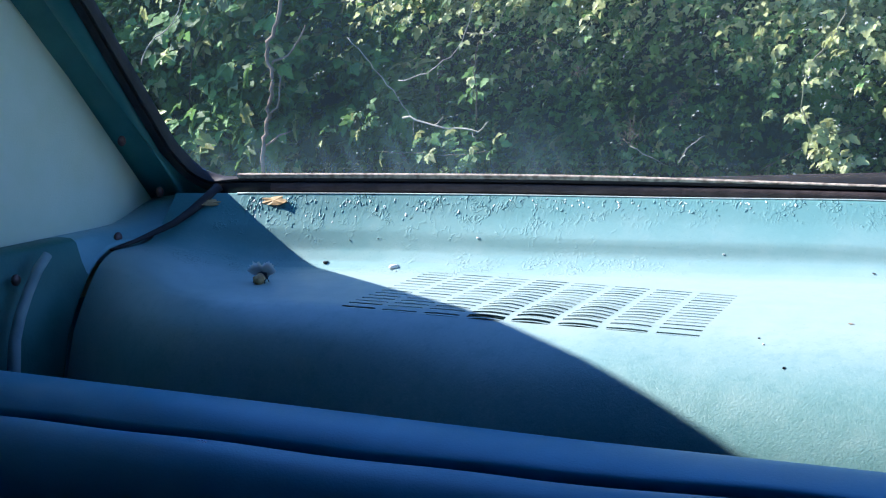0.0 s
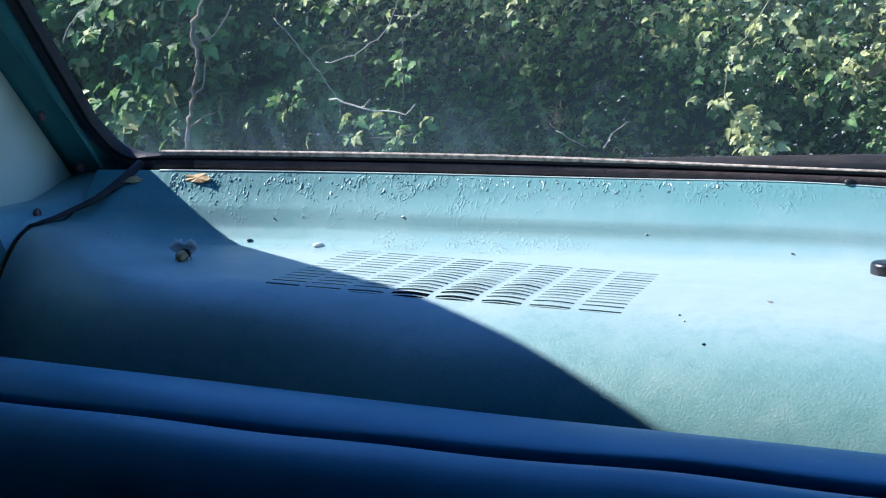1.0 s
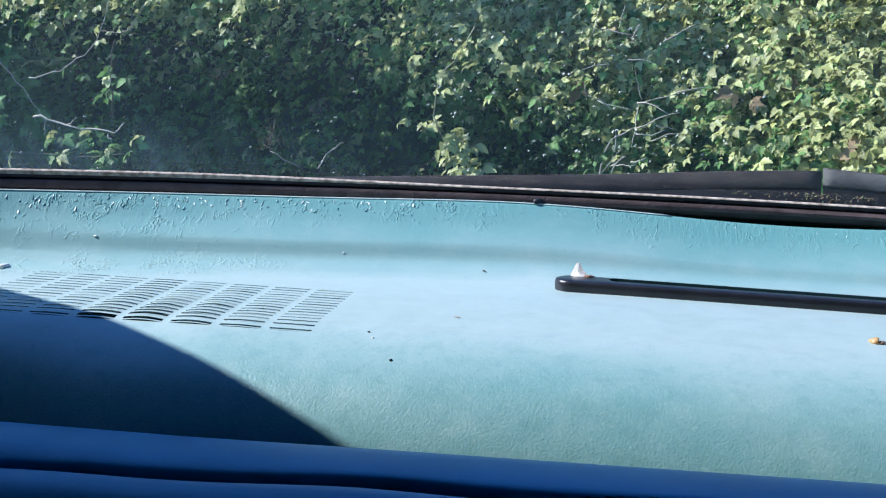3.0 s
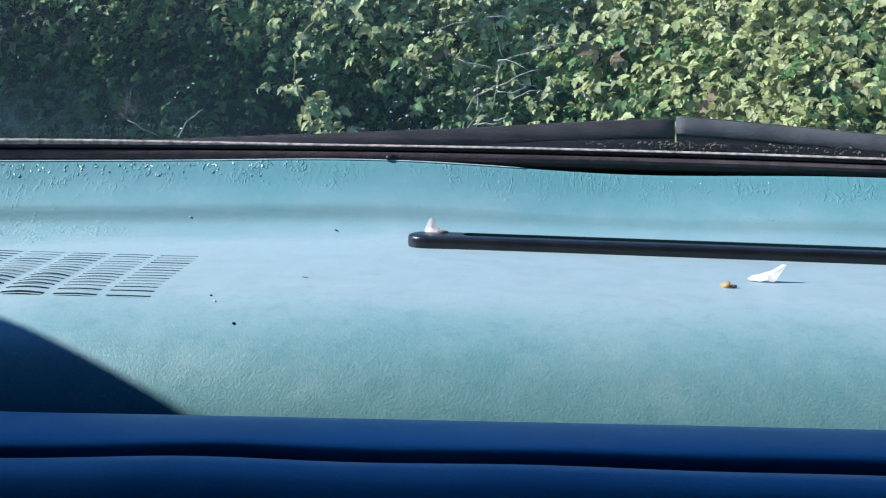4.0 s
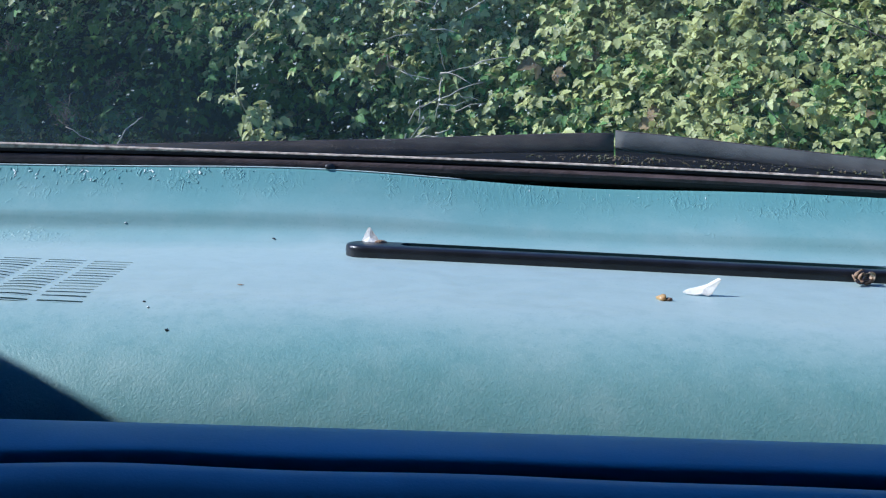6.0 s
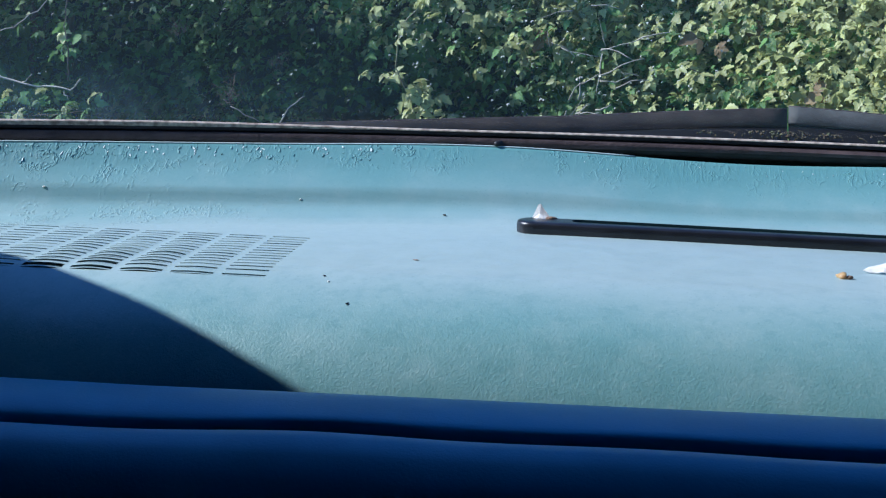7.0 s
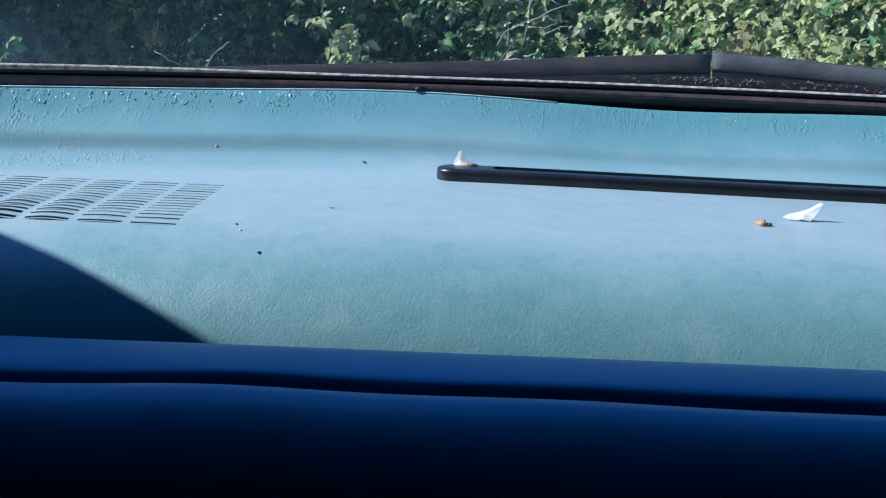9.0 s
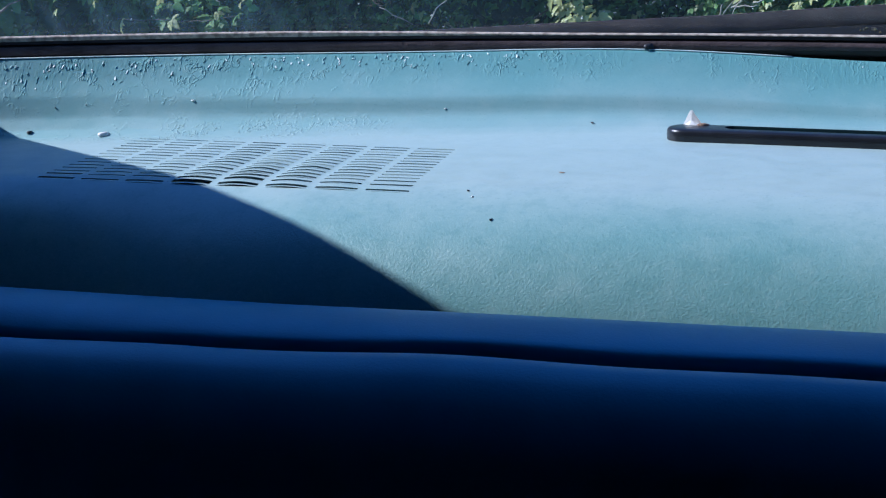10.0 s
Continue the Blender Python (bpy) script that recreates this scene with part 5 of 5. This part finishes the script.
                out.append(q + Vector((lrnd.gauss(0, wob), lrnd.gauss(0, wob), lrnd.gauss(0, wob))))
        return out + [p[-1]]

    def twig(name, flat, y, r0, r1, mat, label, category, branches=(), wob=0.0012):
        """flat: (x, z) along the twig at the depth y, before it is drawn towards the camera."""
        lrnd = random.Random(len(label) * 7 + int(abs(flat[0][0]) * 1000))
        k = 0.827
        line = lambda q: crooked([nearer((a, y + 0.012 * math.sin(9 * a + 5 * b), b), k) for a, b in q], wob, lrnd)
        v, f = tube(line(flat), r0, r1, 6)
        verts, faces = list(v), list(f)
        for bp in branches:
            v, f = tube(line(bp), r1 * 0.9, r1 * 0.45, 5)
            faces += [tuple(i + len(verts) for i in q) for q in f]
            verts += v
        return tagged(mesh_object(name, verts, faces, mat), label, category, "bare branches in the hedge" if name == "bare_branch" else "")

    twig("bare_branch", [(-1.221, 0.029), (-1.152, 0.012), (-1.103, 0.008), (-1.064, -0.001), (-1.042, 0.003), (-1.027, 0.019)], 2.32,
         0.0018, 0.0011, BLEACHED, "bleached white bare branch end sticking out of the hedge", "branch", [[(-1.064, -0.001), (-1.060, -0.010), (-1.057, -0.019)], [(-1.15, 0.012), (-1.135, 0.02), (-1.13, 0.03)]], wob=0.0018)
    twig("bare_branch", [(-1.36, 0.19), (-1.302, 0.126), (-1.274, 0.095), (-1.24, 0.05), (-1.223, 0.031), (-1.218, 0.008), (-1.221, -0.011)], 2.36,
         0.0008, 0.0006, DRY, "thin grey bare branch hanging down in the hedge", "branch")
    twig("leafy_twig", [(-1.08, 0.015), (-1.074, 0.087), (-1.075, 0.131), (-1.062, 0.174)], 2.37, 0.0012, 0.0008, BARK, "thin upright brown twig in the hedge", "branch")
    twig("bare_branch", [(-1.238, 0.10), (-1.174, 0.116), (-1.123, 0.145), (-1.092, 0.175), (-1.073, 0.207), (-1.05, 0.27)], 2.35, 0.0009, 0.0006, DRY,
         "thin curving dry branch in the hedge", "branch", [[(-1.079, 0.191), (-1.037, 0.186), (-1.007, 0.21), (-0.989, 0.241)], [(-1.037, 0.186), (-1.02, 0.20), (-1.015, 0.225)]])
    twig("bare_branch", [(-1.337, -0.047), (-1.229, -0.053), (-1.151, -0.057), (-1.075, -0.048)], 2.42, 0.0010, 0.0007, BARK, "low thin arching twig in the hedge", "branch")
    twig("sapling_stem", [(-1.60, -0.6), (-1.576, -0.091), (-1.552, 0.031), (-1.54, 0.103), (-1.55, 0.175), (-1.514, 0.269), (-1.498, 0.442), (-1.46, 0.8)], 2.36, 0.0046, 0.0028, STEM,
         "brown upright sapling stem with pale sunlit bark", "stem", [[(-1.552, 0.031), (-1.53, 0.05), (-1.52, 0.09), (-1.525, 0.12)], [(-1.56, -0.03), (-1.53, -0.01), (-1.50, 0.0)], [(-1.54, 0.14), (-1.49, 0.17), (-1.46, 0.22)]], wob=0.002)
    twig("bare_branch", [(-1.86, 0.15), (-1.82, 0.20), (-1.76, 0.235), (-1.72, 0.30)], 2.32, 0.0013, 0.0008, DRY, "pale forked branch among large leaves", "branch", [[(-1.76, 0.235), (-1.74, 0.24), (-1.725, 0.265)]])
    twig("bare_branch", [(-0.69, -0.07), (-0.672, -0.045), (-0.655, -0.032), (-0.64, -0.02)], 2.45, 0.0011, 0.0008, DRY, "short pale twig low in the hollow", "branch")

    def tuft(name, cx, cz, y, count, reach, mat, label, category, seed, lean=(0.0, 0.4), r=0.0008):
        """A spray of short uneven twiglets from about one spot."""
        lrnd = random.Random(seed)
        # Far tufts are first scaled towards the camera as well.
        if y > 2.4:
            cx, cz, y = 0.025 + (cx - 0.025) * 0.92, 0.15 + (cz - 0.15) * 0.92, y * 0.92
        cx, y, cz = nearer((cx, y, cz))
        verts, faces = [], []
        for k in range(count):
            d = Vector((lrnd.gauss(lean[0], 0.7), lrnd.gauss(-0.2, 0.3), lrnd.gauss(lean[1], 0.55))).normalized()
            p = Vector((cx + lrnd.gauss(0, reach * 0.35), y + lrnd.gauss(0, 0.02), cz + lrnd.gauss(0, reach * 0.35)))
            L = reach * lrnd.uniform(0.35, 1.0)
            v, f = tube(crooked([p, p + d * L * 0.5 + Vector((0, 0, lrnd.gauss(0, 0.003))), p + d * L], 0.0007, lrnd), r * lrnd.uniform(0.7, 1.5), r * 0.5, 4)
            faces += [tuple(i + len(verts) for i in q) for q in f]
            verts += v
        return tagged(mesh_object(name, verts, faces, mat), label, category, kind="stuff")
    tuft("dry_twig_spray", -0.05, 0.055, 1.90, 12, 0.066, DRY, "spray of dry bleached twiglets in the hedge", "twigs", 3, (1.0, 0.35), 0.0008)
    tuft("dry_twig_spray", -0.07, 0.14, 1.90, 9, 0.06, DRY, "spray of dry bleached twiglets in the hedge", "twigs", 5, (0.7, 0.7), 0.0007)
    tuft("dry_twig_spray", -0.09, -0.01, 1.88, 8, 0.05, DRY, "short dry stalks low in the hedge", "twigs", 6, (0.3, 0.9), 0.0010)
    tuft("dry_seed_head", -0.80, -0.022, 2.50, 34, 0.024, HUSK, "brown dried seed head on a thin stalk", "seed head", 7, (-0.1, 0.3), 0.0005)
    twig("dry_stalk", [(-0.80, -0.04), (-0.77, -0.058), (-0.734, -0.077)], 2.50, 0.0008, 0.0006, DRY, "thin dry stalk below a seed head", "stalk")
    for cx, cz, sd in ((-0.931, 0.110, 8), (-0.727, 0.042, 9)):
        tuft("dry_seed_head", cx, cz, 2.58, 26, 0.017, HUSK, "small buff dried seed head in the hedge", "seed head", sd, (0, 0.2), 0.0006)
    # sunlit vine hanging at the edge of the hollow
    vine = empty("hanging_vine", "sunlit bramble vine hanging with pale leaves", "vine")
    lrnd = random.Random(77)
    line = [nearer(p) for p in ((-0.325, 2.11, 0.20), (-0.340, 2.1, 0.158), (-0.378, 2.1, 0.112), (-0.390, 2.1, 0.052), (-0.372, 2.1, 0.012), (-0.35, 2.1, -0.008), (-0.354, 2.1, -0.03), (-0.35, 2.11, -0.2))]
    v, f = tube(crooked(line, 0.001, lrnd), 0.0011, 0.0008, 6)
    mesh_object("stem", v, f, VINE, vine)
    spots = []
    for cx, cz, wx, wz, count in ((-0.355, -0.002, 0.024, 0.024, 24), (-0.325, -0.035, 0.024, 0.012, 14), (-0.384, 0.104, 0.010, 0.010, 4), (-0.392, 0.045, 0.008, 0.03, 5), (-0.345, 0.160, 0.014, 0.02, 7)):
        for k in range(count):
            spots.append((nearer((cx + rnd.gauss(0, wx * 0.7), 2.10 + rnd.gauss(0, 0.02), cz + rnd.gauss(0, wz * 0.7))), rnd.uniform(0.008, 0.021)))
    leaves_mesh("leaves", spots, LEAF_PALE, vine, "pale sunlit bramble leaves", rnd)


def build_ground():
    bm = bmesh.new()
    bmesh.ops.create_grid(bm, x_segments=40, y_segments=40, size=400)
    for v in bm.verts:
        v.co.z = -1.05
    tagged(part("ground", bm, GRASS), "rough grassy ground", "ground", kind="structure")


build_ground()
build_cabin()
build_shelf()
build_window()
build_side(1)
build_side(-1)
build_seat()
build_outlet()
build_litter()
build_hedge()
